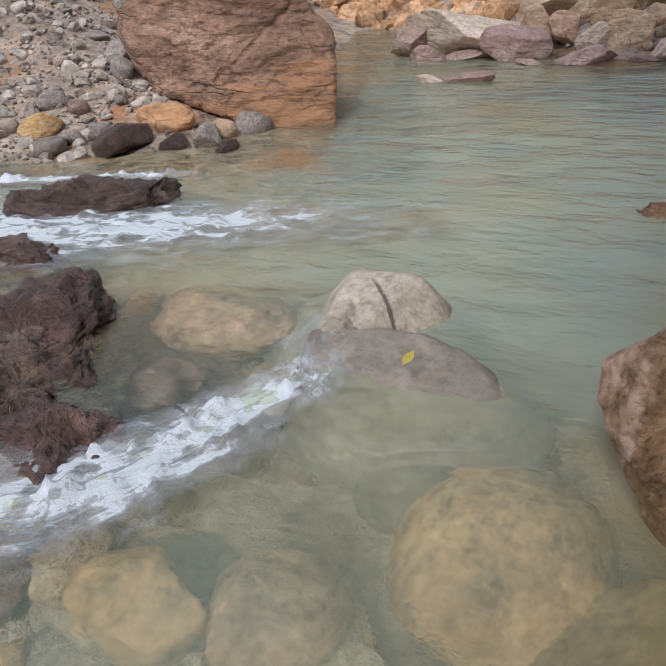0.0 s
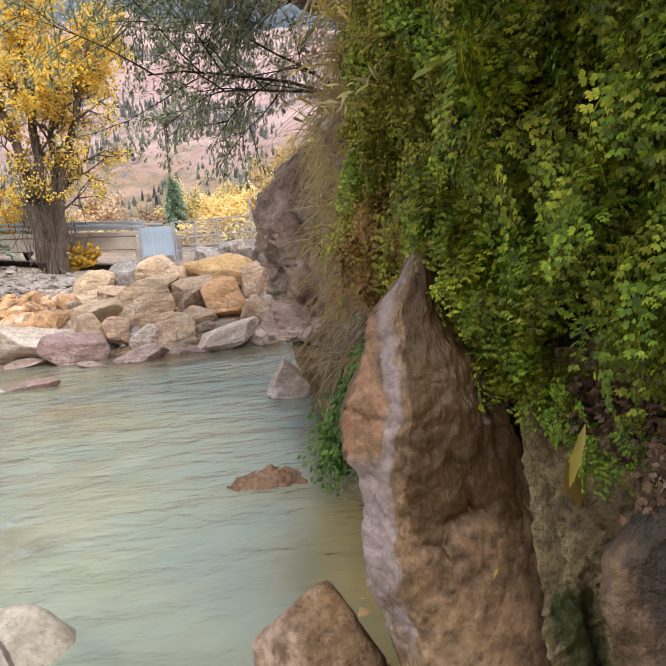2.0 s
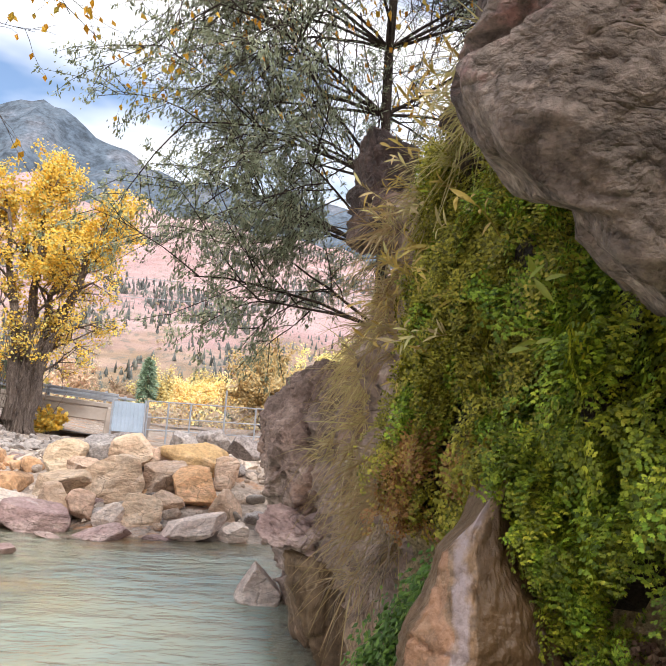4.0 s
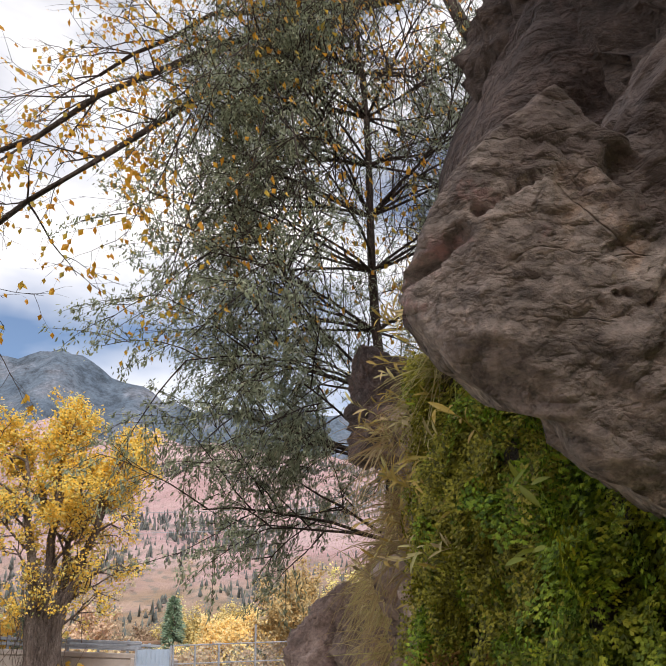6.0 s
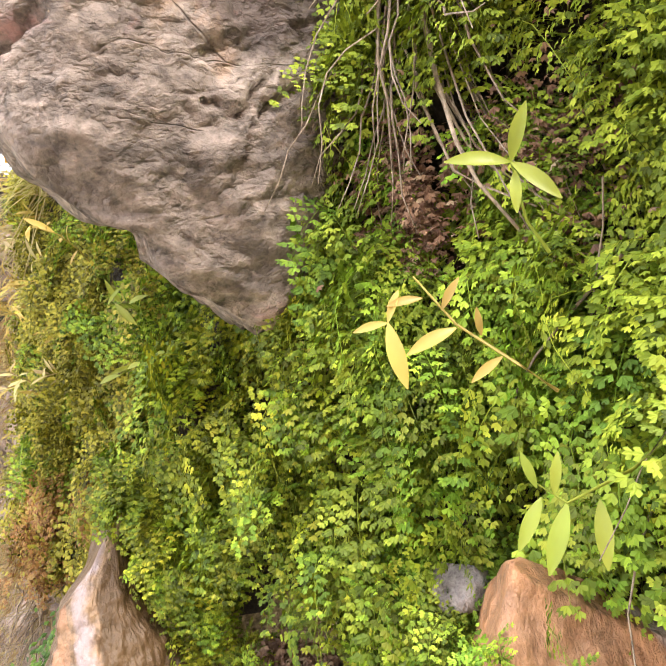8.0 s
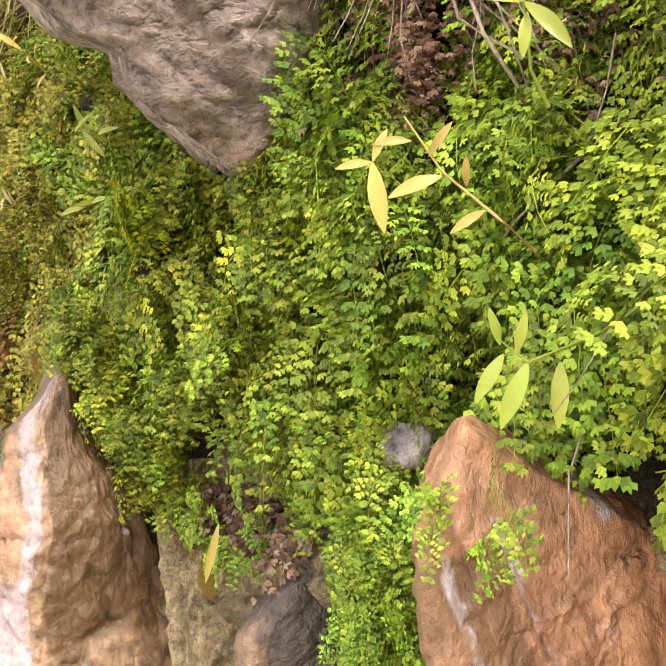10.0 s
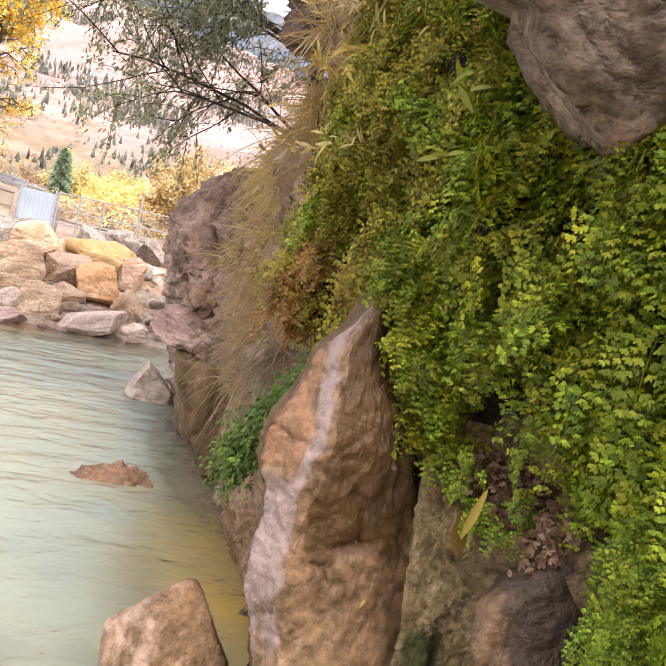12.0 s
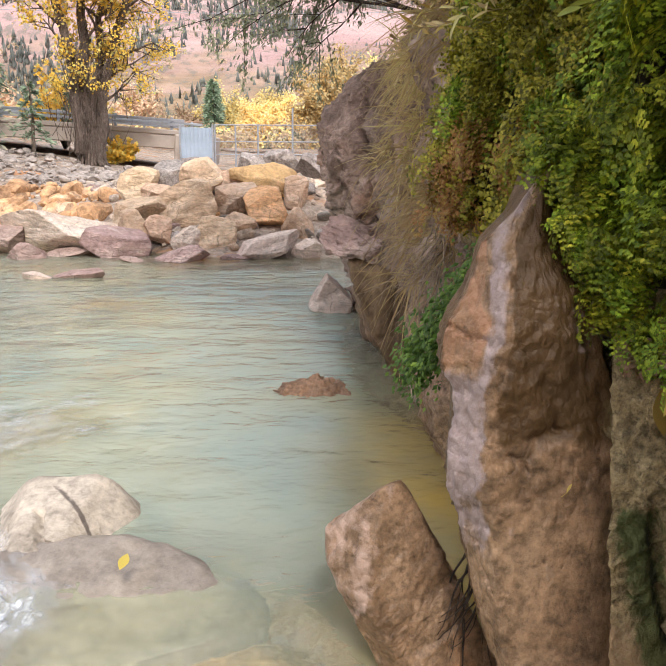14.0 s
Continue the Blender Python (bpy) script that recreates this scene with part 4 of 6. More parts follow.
def overhang_tree(wood, leaves):
    """The bare limbs that come in from above, with hanging twigs and a few orange leaves."""
    rng = random.Random(14)

    def put(lv, r, p, d):
        if r.random() < (0.4 if p.x < -0.55 or p.z > 6.0 else 0.16):
            a = (Vector((0, 0, -1)) + rand_unit(r) * 0.7).normalized()
            lv.blade(p, a, a.orthogonal().normalized(), r.uniform(0.04, 0.075), r.uniform(0.03, 0.05), 0.15)
    root = Vector((2.9, 5.6, 0.8))
    stem = [root, Vector((2.7, 5.4, 3.0)), Vector((2.4, 5.2, 5.4)), Vector((1.7, 5.1, 7.4))]
    wood.tube(stem, 0.14, 0.06, 8)
    for end, r in ((Vector((-2.3, 4.95, 5.05)), 0.045), (Vector((-2.2, 4.9, 4.25)), 0.042), (Vector((-1.6, 5.6, 6.6)), 0.04), (Vector((-0.4, 4.6, 6.9)), 0.03)):
        s = stem[3]
        pts = [s.lerp(end, i / 9) + Vector((rng.gauss(0, 0.03), rng.gauss(0, 0.05), 0.32 * math.sin(math.pi * i / 9))) for i in range(10)]
        wood.tube(pts, r, r * 0.45, 6)
        for i in range(1, 10):
            for _ in range(3):
                d = Vector((rng.gauss(-0.3, 0.5), rng.gauss(0, 0.45), rng.uniform(-0.9, 0.3)))
                grow(wood, leaves, rng, pts[i], d, rng.uniform(0.5, 1.0), 0.009, 2, 0.1, put, 4, 0.5, 0.3, 6)
    for _ in range(150):
        p = Vector((rng.uniform(-0.7, 1.7), rng.uniform(3.6, 5.6), rng.uniform(4.4, 6.9)))
        grow(wood, leaves, rng, p, Vector((rng.gauss(-0.2, 0.4), rng.gauss(0, 0.4), -0.8)), rng.uniform(0.7, 1.2), 0.006, 2, 0.06, put, 4, 0.5, 0.35, 6)


tree("bare autumn tree with hanging twigs and orange leaves overhead", "tree", dark_bark, orange_leaf, (0, 0, 0), overhang_tree)


def carved_mesh(name, material, centre, lobes, seed, dents=(), look_y=0.8, relief=0.03, sub=6, freq=1.0, soft=14, chamfers=0, bite=0.05, worm=0.2, plate=0.4):
    """A mass of rock bounded by flat broken faces (point, outward direction); lobes run into each other, dents are sunk cracks and hollows."""
    ball, faces = ico(sub)
    c, a = Vector(centre), Acc()
    off = Vector((seed * 3.7, seed * 1.9, seed * 5.3))
    shape = []
    for b in ball:
        u = (b + Vector((0, -look_y, 0))).normalized()
        r = 0.0
        for planes in lobes:
            inv = 0.0
            for p, n in planes:
                n = Vector(n).normalized()
                k = u.dot(n) / (Vector(p) - c).dot(n)
                if k > 0:
                    inv += k ** soft
            r = max(r, inv ** (-1 / soft))
        shape.append((u, c + u * r))
    if chamfers:
        rng, co = random.Random(seed), np.array([q for _, q in shape])
        for _ in range(chamfers):
            n = Vector((rng.gauss(0, 1), rng.gauss(-0.8, 0.8), rng.gauss(0, 1))).normalized()
            over = co @ np.array(n)
            over = np.maximum(0, over - (over.max() - bite * rng.uniform(0.3, 1.0)))
            co -= over[:, None] * np.array(n)[None, :]
        shape = [(u, Vector(q)) for (u, _), q in zip(shape, co)]
    for u, q in shape:
        w = Vector((q.x + 0.35 * q.z, q.y, q.z - 0.45 * q.x)) * freq + off
        flat = Vector((w.x * 0.6, w.y, w.z * 1.5))
        h = 0.55 * noise.fractal(w * 3.2, 0.7, 2.1, 8) + worm * (0.5 - abs(noise.fractal(flat * 6, 0.7, 2.1, 6)))
        h = relief * h + fracture(flat * 7.5, relief * plate) + fracture(flat * 17, relief * plate * 0.7)
        for p, e, rad, deep in dents:
            p, e = Vector(p), Vector(e)
            p.y = e.y = 0
            g = e - p
            o = Vector((q.x + 0.01 * noise.noise(q * 22), 0, q.z + 0.012 * noise.noise(q * 19)))
            t = max(0.0, min(1.0, (o - p).dot(g) / max(g.length_squared, 1e-6)))
            d = (o - (p + g * t)).length * (1 + 0.5 * noise.noise(q * 14)) if u.y < 0 else 9.0
            h -= deep * smooth01(1.6 - 1.3 * d / rad) * (1 - 0.5 * t)
        a.v.append(q + u * h)
    a.f = faces
    me = a.mesh(name, material, True)
    return me


def tint(me, name, amount):
    """Marks tinted places on a mesh, stains as well as painted shade and light: amount(point) from 0 to 1."""
    me.attributes.new(name, "FLOAT", "POINT").data.foreach_set("value", [amount(v.co) for v in me.vertices])
    return me


def near_line(q, points, width):
    """1 on a line through points in the x-z plane, falling to 0 beyond its width."""
    best = 9.0
    for (x0, z0), (x1, z1) in zip(points, points[1:]):
        dx, dz = x1 - x0, z1 - z0
        t = max(0.0, min(1.0, ((q.x - x0) * dx + (q.z - z0) * dz) / (dx * dx + dz * dz)))
        best = min(best, math.hypot(q.x - x0 - t * dx, q.z - z0 - t * dz))
    return math.exp(-(best / width) ** 2)


# ---- far bank ----
def bank_boulder(material, loc, w, h, label):
    seed = int(abs(loc[0] * 131 + loc[1] * 17 + w * 71)) + 3
    rng = random.Random(seed)
    me = rock_mesh("boulder", (w * 1.36, w * 0.95, h * 1.36), seed, material, 5, 10, 0.022, depth=(0.55, 0.8), boxy=0.25, ledge=0.014, hard=1.0, blocks=0.012, block_freq=2.2)
    boulder(label, me, loc, (rng.uniform(-10, 10), rng.uniform(-16, 16), rng.uniform(-20, 20)), "boulders of the far bank")


for loc, w, h in (((-1.58, 10.67, 0.53), 0.45, 0.27), ((-0.88, 10.79, 0.57), 0.29, 0.22), ((-1.36, 11.67, 0.86), 0.33, 0.23), ((-1.07, 9.72, 0.22), 0.23, 0.19), ((-1.79, 9.83, 0.25), 0.16, 0.16), ((-2.2, 10.46, 0.46), 0.31, 0.15), ((-2.14, 9.86, 0.27), 0.19, 0.2), ((-2.32, 11.37, 0.76), 0.25, 0.21), ((-1.98, 11.06, 0.66), 0.24, 0.12), ((-0.03, 9.99, 0.31), 0.19, 0.19), ((-0.8, 10.03, 0.32), 0.21, 0.13), ((-0.03, 11.08, 0.67), 0.18, 0.2), ((-1.02, 11.6, 0.84), 0.2, 0.15)):
    bank_boulder(tan_rock, loc, w, h, "tan sandstone boulder piled on the river bank")
for loc, w, h in (((-0.42, 11.59, 0.84), 0.47, 0.2), ((-0.44, 10.47, 0.47), 0.32, 0.26)):
    bank_boulder(orange_rock, loc, w, h, "orange sandstone slab piled on the river bank")
for loc, w, h in (((-1.9, 11.76, 0.89), 0.28, 0.19), ((-0.73, 12.3, 1.07), 0.24, 0.14), ((-0.22, 12.46, 1.12), 0.25, 0.14), ((0.27, 12.23, 1.05), 0.25, 0.15), ((-1.65, 12.22, 1.04), 0.17, 0.1)):
    bank_boulder(grey_rock, loc, w, h, "grey-brown boulder at the top of the bank")
for loc, w, h in (((-2.94, 9.82, 0.25), 0.63, 0.21), ((-1.38, 9.62, 0.18), 0.18, 0.12), ((-0.37, 9.37, 0.1), 0.39, 0.12), ((0.11, 9.28, 0.07), 0.15, 0.13), ((-2.69, 7.77, 0.0), 0.15, 0.04)):
    bank_boulder(pale_rock, loc, w, h, "pale flat boulder at the water's edge")
for loc, w, h in (((-2.27, 9.43, 0.12), 0.33, 0.19), ((-1.4, 9.13, 0.02), 0.33, 0.09), ((-3.3, 9.19, 0.02), 0.23, 0.13), ((-2.88, 9.52, 0.0), 0.27, 0.06), ((-2.27, 7.88, 0.0), 0.24, 0.07), ((-1.95, 8.97, 0.0), 0.13, 0.03), ((-3.64, 9.63, 0.19), 0.24, 0.18), ((-0.74, 9.21, 0.0), 0.16, 0.04)):
    bank_boulder(pink_rock, loc, w, h, "reddish boulder lying in shallow water")

SMALL = [rock_mesh("stone", (1.0, 0.8, 0.62), 300 + i, grey_rock, 3, 8, 0.07) for i in range(4)]
SMALL += [rock_mesh("stone", (1.0, 0.75, 0.55), 310 + i, m, 3, 7, 0.05) for i, m in enumerate((pale_rock, tan_rock, pink_rock, orange_rock, river_rock, dark_wet_rock))]


def stone(me, loc, size, rng, label, group):
    ob = new("stone", me)
    ob.matrix_world = pose(*loc, rng.uniform(-14, 14), rng.uniform(-14, 14), rng.uniform(0, 360)) @ Matrix.Diagonal((size, size, size, 1))
    tagged(ob, label, "stone", group)


rng = random.Random(77)
for _ in range(70):
    x = rng.uniform(-3.6, 0.5)
    y = 9.35 + max(0, -(x + 1.4)) * 0.5 + rng.random() ** 0.8 * 3.6
    s = rng.uniform(0.08, 0.2)
    stone(rng.choice(SMALL[:9]), (x, y, bed_height(x, y) + 0.25 * s), s, rng, "weathered stone filling gaps in the bank", "stones of the far bank")


def rubble(name, label, count, seed, area, size, material, flat=0.7, sub=2):
    """Broken stones too many to count, joined."""
    r, a = random.Random(seed), Acc()
    ball, faces = ico(sub)
    shapes = []
    for k in range(8):
        me = rock_mesh("tmp", (1, 0.8, flat), 500 + k + seed, material, sub, 9, 0.05, depth=(0.5, 0.8))
        shapes.append([v.co.copy() for v in me.vertices])
        bpy.data.meshes.remove(me)
    for _ in range(count):
        x, y = area(r)
        s = size[0] * (size[1] / size[0]) ** (r.random() ** 2.2)
        m = pose(x, y, bed_height(x, y) + 0.2 * s, r.uniform(-30, 30), r.uniform(-30, 30), r.uniform(0, 360)) @ Matrix.Scale(s, 4)
        base = len(a.v)
        a.v += [m @ v for v in r.choice(shapes)]
        a.f += [tuple(base + i for i in f) for f in faces]
    tagged(new(name, a.mesh(name, material, False)), label, name.replace("_", " "), kind="stuff")


rubble_mat = rock_mat("rubble_stone", [(0.24, 0.21, 0.19), (0.38, 0.34, 0.31), (0.52, 0.47, 0.43)], 1.3, (1, 1, 1), 0.5, 0.03, 0.9)
tan_rubble = rock_mat("tan_rubble", [(0.32, 0.25, 0.2), (0.48, 0.39, 0.32), (0.6, 0.52, 0.45)], 1.3, (1, 1, 1), 0.5, 0.03, 0.9)
rust_mat = rock_mat("rust_stone", [(0.26, 0.16, 0.1), (0.5, 0.29, 0.16), (0.6, 0.45, 0.34)], 1.3, (1, 1, 1), 0.5, 0.03, 0.9)
rubble("rubble", "broken grey stones covering the bank below the trees", 1100, 81, lambda r: ((lambda x: (x, 9.3 + max(0, -(x + 1.4)) * 0.9 + r.uniform(1.9, 8.5)))(r.uniform(-11.5, -3.2))), (0.04, 0.22), rubble_mat, 0.45)
rubble("bank_rubble", "tan and grey broken stones between the bank boulders", 330, 85, lambda r: (r.uniform(-3.4, 0.7), r.uniform(9.6, 16.0)), (0.05, 0.2), tan_rubble, 0.6)
rubble("orange_rubble", "orange and rust stained stones along the water's edge", 480, 82, lambda r: ((lambda x: (x, 9.3 + max(0, -(x + 1.4)) * 0.9 + r.uniform(-0.15, 2.1)))(r.uniform(-10.5, -3.0))), (0.05, 0.42), rust_mat, 0.6)
rubble("gravel", "fine grey gravel of the beach", 4600, 83, lambda r: ((lambda y: (-3.35 - 0.36 * (y - 5.3) - r.random() ** 1.2 * 5.0, y))(r.uniform(3.6, 9.0))), (0.012, 0.04), gravel_mat, 0.7, 1)

rubble("cobbles", "rounded grey and pink cobbles covering the beach", 1150, 84, lambda r: ((lambda x: (x, 4.62 + 0.5 * (x + 3.2) + r.random() ** 1.2 * 4.2))(r.uniform(-10.0, -4.1))), (0.03, 0.13), rubble_mat, 0.6)

# ---- left bank: ledges, beach ----
for loc, size, rot, seed in (((-10.2, 11.6, 1.3), (2.2, 1.4, 0.9), (0, 4, 30), 1), ((-8.6, 13.6, 0.9), (1.5, 1.0, 0.7), (5, 0, 40), 2), ((-9.2, 16.2, 1.0), (1.1, 0.9, 0.85), (0, -8, 20), 3), ((-11.5, 14.2, 1.6), (2.0, 1.5, 0.9), (0, 8, 50), 4), ((-7.7, 16.6, 0.8), (0.7, 0.6, 0.55), (10, 0, 70), 5)):
    boulder("broken brown-grey bedrock ledge of the bank", rock_mesh("rock_ledge", size, 60 + seed, ledge_rock, 5, 12, 0.07, ledge=0.05, blocks=0.06, block_freq=6), loc, rot, name="rock_ledge")

huge = carved_mesh("boulder", brown_rock, (-3.75, 6.2, 0.55), (
    (((-3.6, 5.65, 1.17), (0.16, 0.1, 0.98)), ((-4.1, 5.51, 0.6), (-0.16, -0.98, 0.1)), ((-3.9, 5.5, 0.12), (-0.24, -0.2, -0.95)), ((-4.83, 5.65, 0.5), (-0.84, 0.1, -0.53)), ((-4.94, 5.65, 0.82), (-0.95, 0.25, 0.1)), ((-4.65, 5.65, 1.07), (-0.55, 0.1, 0.83)), ((-2.72, 5.68, 0.83), (0.62, 0.5, 0.6)), ((-2.62, 5.7, 0.45), (0.8, 0.6, -0.1)), ((-3.0, 5.57, 0.2), (0.36, -0.92, 0.14)), ((-3.7, 6.95, 0.6), (0, 1, 0.2)), ((-3.7, 6.3, -0.25), (0, 0, -1))),), 7,
    dents=(((-4.8, 5.6, 0.86), (-3.5, 5.5, 0.66), 0.012, 0.02), ((-4.6, 5.6, 0.7), (-3.6, 5.5, 0.52), 0.01, 0.016), ((-4.7, 5.6, 0.98), (-3.3, 5.5, 0.84), 0.01, 0.018), ((-3.0, 5.6, 0.92), (-3.45, 5.5, 0.5), 0.025, 0.05), ((-3.9, 5.6, 1.02), (-2.7, 5.5, 0.8), 0.02, 0.04), ((-2.9, 5.6, 0.75), (-2.75, 5.5, 0.5), 0.04, 0.06)), relief=0.04, freq=0.5, chamfers=10, bite=0.08, soft=26, worm=0.2, plate=0.35)
tint(huge, "rust", lambda q: 0.8 * smooth01((0.5 + 0.28 * (q.x + 3.6) + 0.15 * noise.noise(q * 3) - q.z) * 2.5))
boulder("huge brown layered boulder with an orange foot on the beach", huge, (0, 0, 0))
rng = random.Random(99)
placed = []
for _ in range(900):
    y = rng.uniform(3.4, 8.6)
    x = rng.uniform(-9.5, -3.1)
    beach = min((y - (4.75 + 0.5 * (x + 3.2))) * 0.9, (-3.3 - 0.36 * (y - 5.3)) - x)
    if beach < -0.15 or (beach > 0.25 and x > -4.2 and rng.random() < 0.85):
        continue
    s = 0.05 + 0.17 * rng.random() ** 2.4 + (0.06 if beach < 0.5 else 0)
    if any((x - a) ** 2 + (y - b) ** 2 < (0.75 * (s + c)) ** 2 for a, b, c in placed) or ((x + 3.8) / 1.4) ** 2 + ((y - 6.35) / 0.9) ** 2 < 1:
        continue
    placed.append((x, y, s))
    wet = beach < 0.12
    me = SMALL[9] if wet and rng.random() < 0.6 else rng.choice(SMALL[:9])
    stone(me, (x, y, bed_height(x, y) + 0.3 * s), s, rng, "dark wet cobble at the beach edge" if wet else "rounded grey river cobble on the beach", "cobbles of the beach")
    if len(placed) >= 190:
        break
boulder("large pale cream boulder on the beach", rock_mesh("boulder", (0.6, 0.5, 0.36), 44, pale_rock, 4, 6, 0.04), (-7.4, 6.8, 0.6))
boulder("yellowish flat cobble on the beach", rock_mesh("boulder", (0.26, 0.17, 0.12), 45, orange_rock, 4, 6, 0.05), (-3.85, 5.0, 0.15))

# ---- stones in the river ----
boulder("dark purple-brown slab washed by the rapid", rock_mesh("boulder", (0.56, 0.3, 0.2), 51, dark_wet_rock, 5, 7, 0.06, blocks=0.05, planes= [((0, 0, 1), 0.62)]), (-3.02, 3.32, 0.02), (4, 2, 22))
boulder("dark wet slab awash in the rapid", rock_mesh("boulder", (0.4, 0.22, 0.12), 52, dark_wet_rock, 5, 6, 0.07, blocks=0.06), (-2.85, 2.5, -0.03), (0, 0, 15))
boulder("dark brown jagged wet rock in the rapid", rock_mesh("boulder", (0.55, 0.42, 0.15), 53, dark_wet_rock, 6, 9, 0.05, depth=(0.6, 0.85), freq=2.2, blocks=0.07, block_freq=4), (-1.8, 1.58, -0.05), (0, 5, 40))
boulder("dark wet rock trailing into the rapid", rock_mesh("boulder", (0.3, 0.18, 0.1), 54, dark_wet_rock, 5, 8, 0.08, blocks=0.1, block_freq=3), (-1.4, 1.42, 0.0), (0, 8, -25))
boulder("dark wet rock beside the rapid", rock_mesh("boulder", (0.3, 0.3, 0.16), 55, dark_wet_rock, 5, 9, 0.08, blocks=0.1, block_freq=3), (-2.05, 2.0, 0.0), (0, 0, 10))
boulder("reddish boulder just under the water", rock_mesh("boulder", (0.34, 0.24, 0.2), 56, red_sunk_rock, 4, 6, 0.06, boxy=0.1), (-1.55, 2.48, -0.2))
SPLIT = [(-0.98, 2.74), (-0.66, 2.36), (-0.56, 2.5)]
pale = carved_mesh("boulder", split_rock, (-0.8, 2.46, -0.05), (
    (((-0.83, 2.4, 0.085), (-0.05, -0.25, 1)), ((-1.0, 2.4, 0.0), (-0.75, -0.25, 0.6)), ((-0.7, 2.38, 0.05), (0.62, -0.3, 0.72)), ((-0.8, 2.24, 0.0), (0.1, -1, 0.4)), ((-0.55, 2.4, -0.1), (1, -0.1, 0.2)), ((-0.8, 2.7, 0.0), (0, 1, 0.3)), ((-0.8, 2.4, -0.4), (0, 0, -1))),), 23,
    dents=(((-0.88, 0, 0.1), (-0.68, 0, -0.02), 0.009, 0.035), ((-0.98, 0, 0.03), (-0.9, 0, -0.02), 0.009, 0.015)), relief=0.006, freq=1.4, soft=24, chamfers=5, bite=0.04)
boulder("pale boulder split by a dark crack, standing out of the water", tint(pale, "crack", lambda q: 0.95 * near_line(Vector((q.x, 0, q.y)), SPLIT, 0.011)), (-0.04, 0, 0))
boulder("smooth grey-brown boulder under a film of water", rock_mesh("boulder", (0.54, 0.36, 0.26), 58, river_rock, 5, 3, 0.03, [((0, -0.3, 1), 0.68)], boxy=0.1), (-0.62, 2.12, -0.178), (0, 4, -12))
boulder("rounded tan boulder under clear water", rock_mesh("boulder", (0.32, 0.36, 0.34), 59, sunk_rock, 5, 2, 0.03, boxy=0.0), (-0.13, 1.74, -0.42), (0, 0, 20))
boulder("small grey boulder under clear water", rock_mesh("boulder", (0.16, 0.13, 0.14), 60, river_rock, 4, 3, 0.03), (-0.42, 1.8, -0.26))
boulder("pinkish boulder on the river bed", rock_mesh("boulder", (0.2, 0.17, 0.16), 61, red_sunk_rock, 4, 5, 0.06, boxy=0.1), (-0.54, 1.22, -0.2), (0, 0, 30))
boulder("greenish boulder on the river bed", rock_mesh("boulder", (0.2, 0.15, 0.15), 62, sunk_rock, 4, 5, 0.05, boxy=0.1), (-0.86, 1.13, -0.19))
boulder("ochre boulder under the water below the cliff", rock_mesh("boulder", (0.34, 0.4, 0.3), 63, sunk_rock, 4, 4, 0.04), (0.3, 1.3, -0.3))
boulder("ochre boulder under the water beside the rock rib", rock_mesh("boulder", (0.2, 0.4, 0.2), 66, orange_rock, 4, 4, 0.04, boxy=0.1), (0.42, 2.6, -0.2), (0, 0, 10))
boulder("brown boulder barely breaking the river surface", rock_mesh("boulder", (0.26, 0.14, 0.16), 64, russet_rock, 5, 7, 0.1, blocks=0.08), (0.12, 4.02, -0.08), (0, 0, -10))
rng = random.Random(31)
for _ in range(40):
    x, y = rng.uniform(-2.4, 0.3), rng.uniform(0.9, 3.0)
    s = rng.uniform(0.08, 0.2)
    stone(rng.choice(SMALL[4:9]), (x, y, bed_height(x, y) + 0.3 * s), s, rng, "rounded cobble on the river bed", "cobbles of the river bed")

# ---- the cliff ----
CY = [-4, -1, 0.0, 0.5, 0.8, 1.1, 1.5, 1.9, 2.5, 3.1, 3.7, 4.2, 5.2, 6.4, 8.0, 11]
CX = [1.4, 1.15, 1.0, 0.95, 0.92, 0.88, 0.82, 0.76, 0.74, 0.7, 0.64, 0.66, 0.56, 0.45, 0.7, 1.6]
# Heights up to 6.5 are out of view, added to block the sun.
TY = [-4, 1.3, 1.8, 2.4, 3.3, 3.75, 4.6, 5.6, 6.6, 8, 11]
TZ = [6.5, 6.5, 3.0, 2.6, 2.45, 1.9, 1.6, 1.3, 0.6, 0.45, 0.4]


def cliff_x(y, z):
    """Where the cliff face stands at a height, with bulges and hollows."""
    x = float(np.interp(y, CY, CX))
    top = float(np.interp(y, TY, TZ))
    x -= 0.07 * math.exp(-((z - 1.25) / 0.35) ** 2)
    x += 0.10 * math.exp(-((z - 0.1) / 0.35) ** 2) * (y > 2)
    p = Vector((0, y * 1.7, z * 1.7))
    x += 0.12 * noise.fractal(p, 0.8, 2.1, 6) + fracture(Vector((3, y * 4.2, z * 3.2)), 0.07) + fracture(Vector((9, y * 11, z * 9)), 0.025)
    x += 0.16 * math.exp(-((y - 0.5) / 0.4) ** 2) * smooth01((1.32 - z) / 0.2)
    x += 0.08 * math.exp(-((y - 1.27) / 0.19) ** 4 - ((z - 1.12) / 0.08) ** 2)
    if z > top:
        x += 1.3 * (z - top) + 0.5 * (z - top) ** 2
    return x


def fern_floor(y):
    """Lower edge of the fern curtain along the cliff."""
    return float(np.interp(y, [-0.6, 0.3, 0.5, 0.75, 0.9, 1.05, 1.2, 1.35, 1.5, 1.62, 1.9, 2.2, 2.6, 2.85], [1.0, 1.1, 1.2, 1.22, 1.02, 1.08, 1.15, 1.2, 1.22, 1.24, 1.16, 1.12, 1.15, 1.4]))


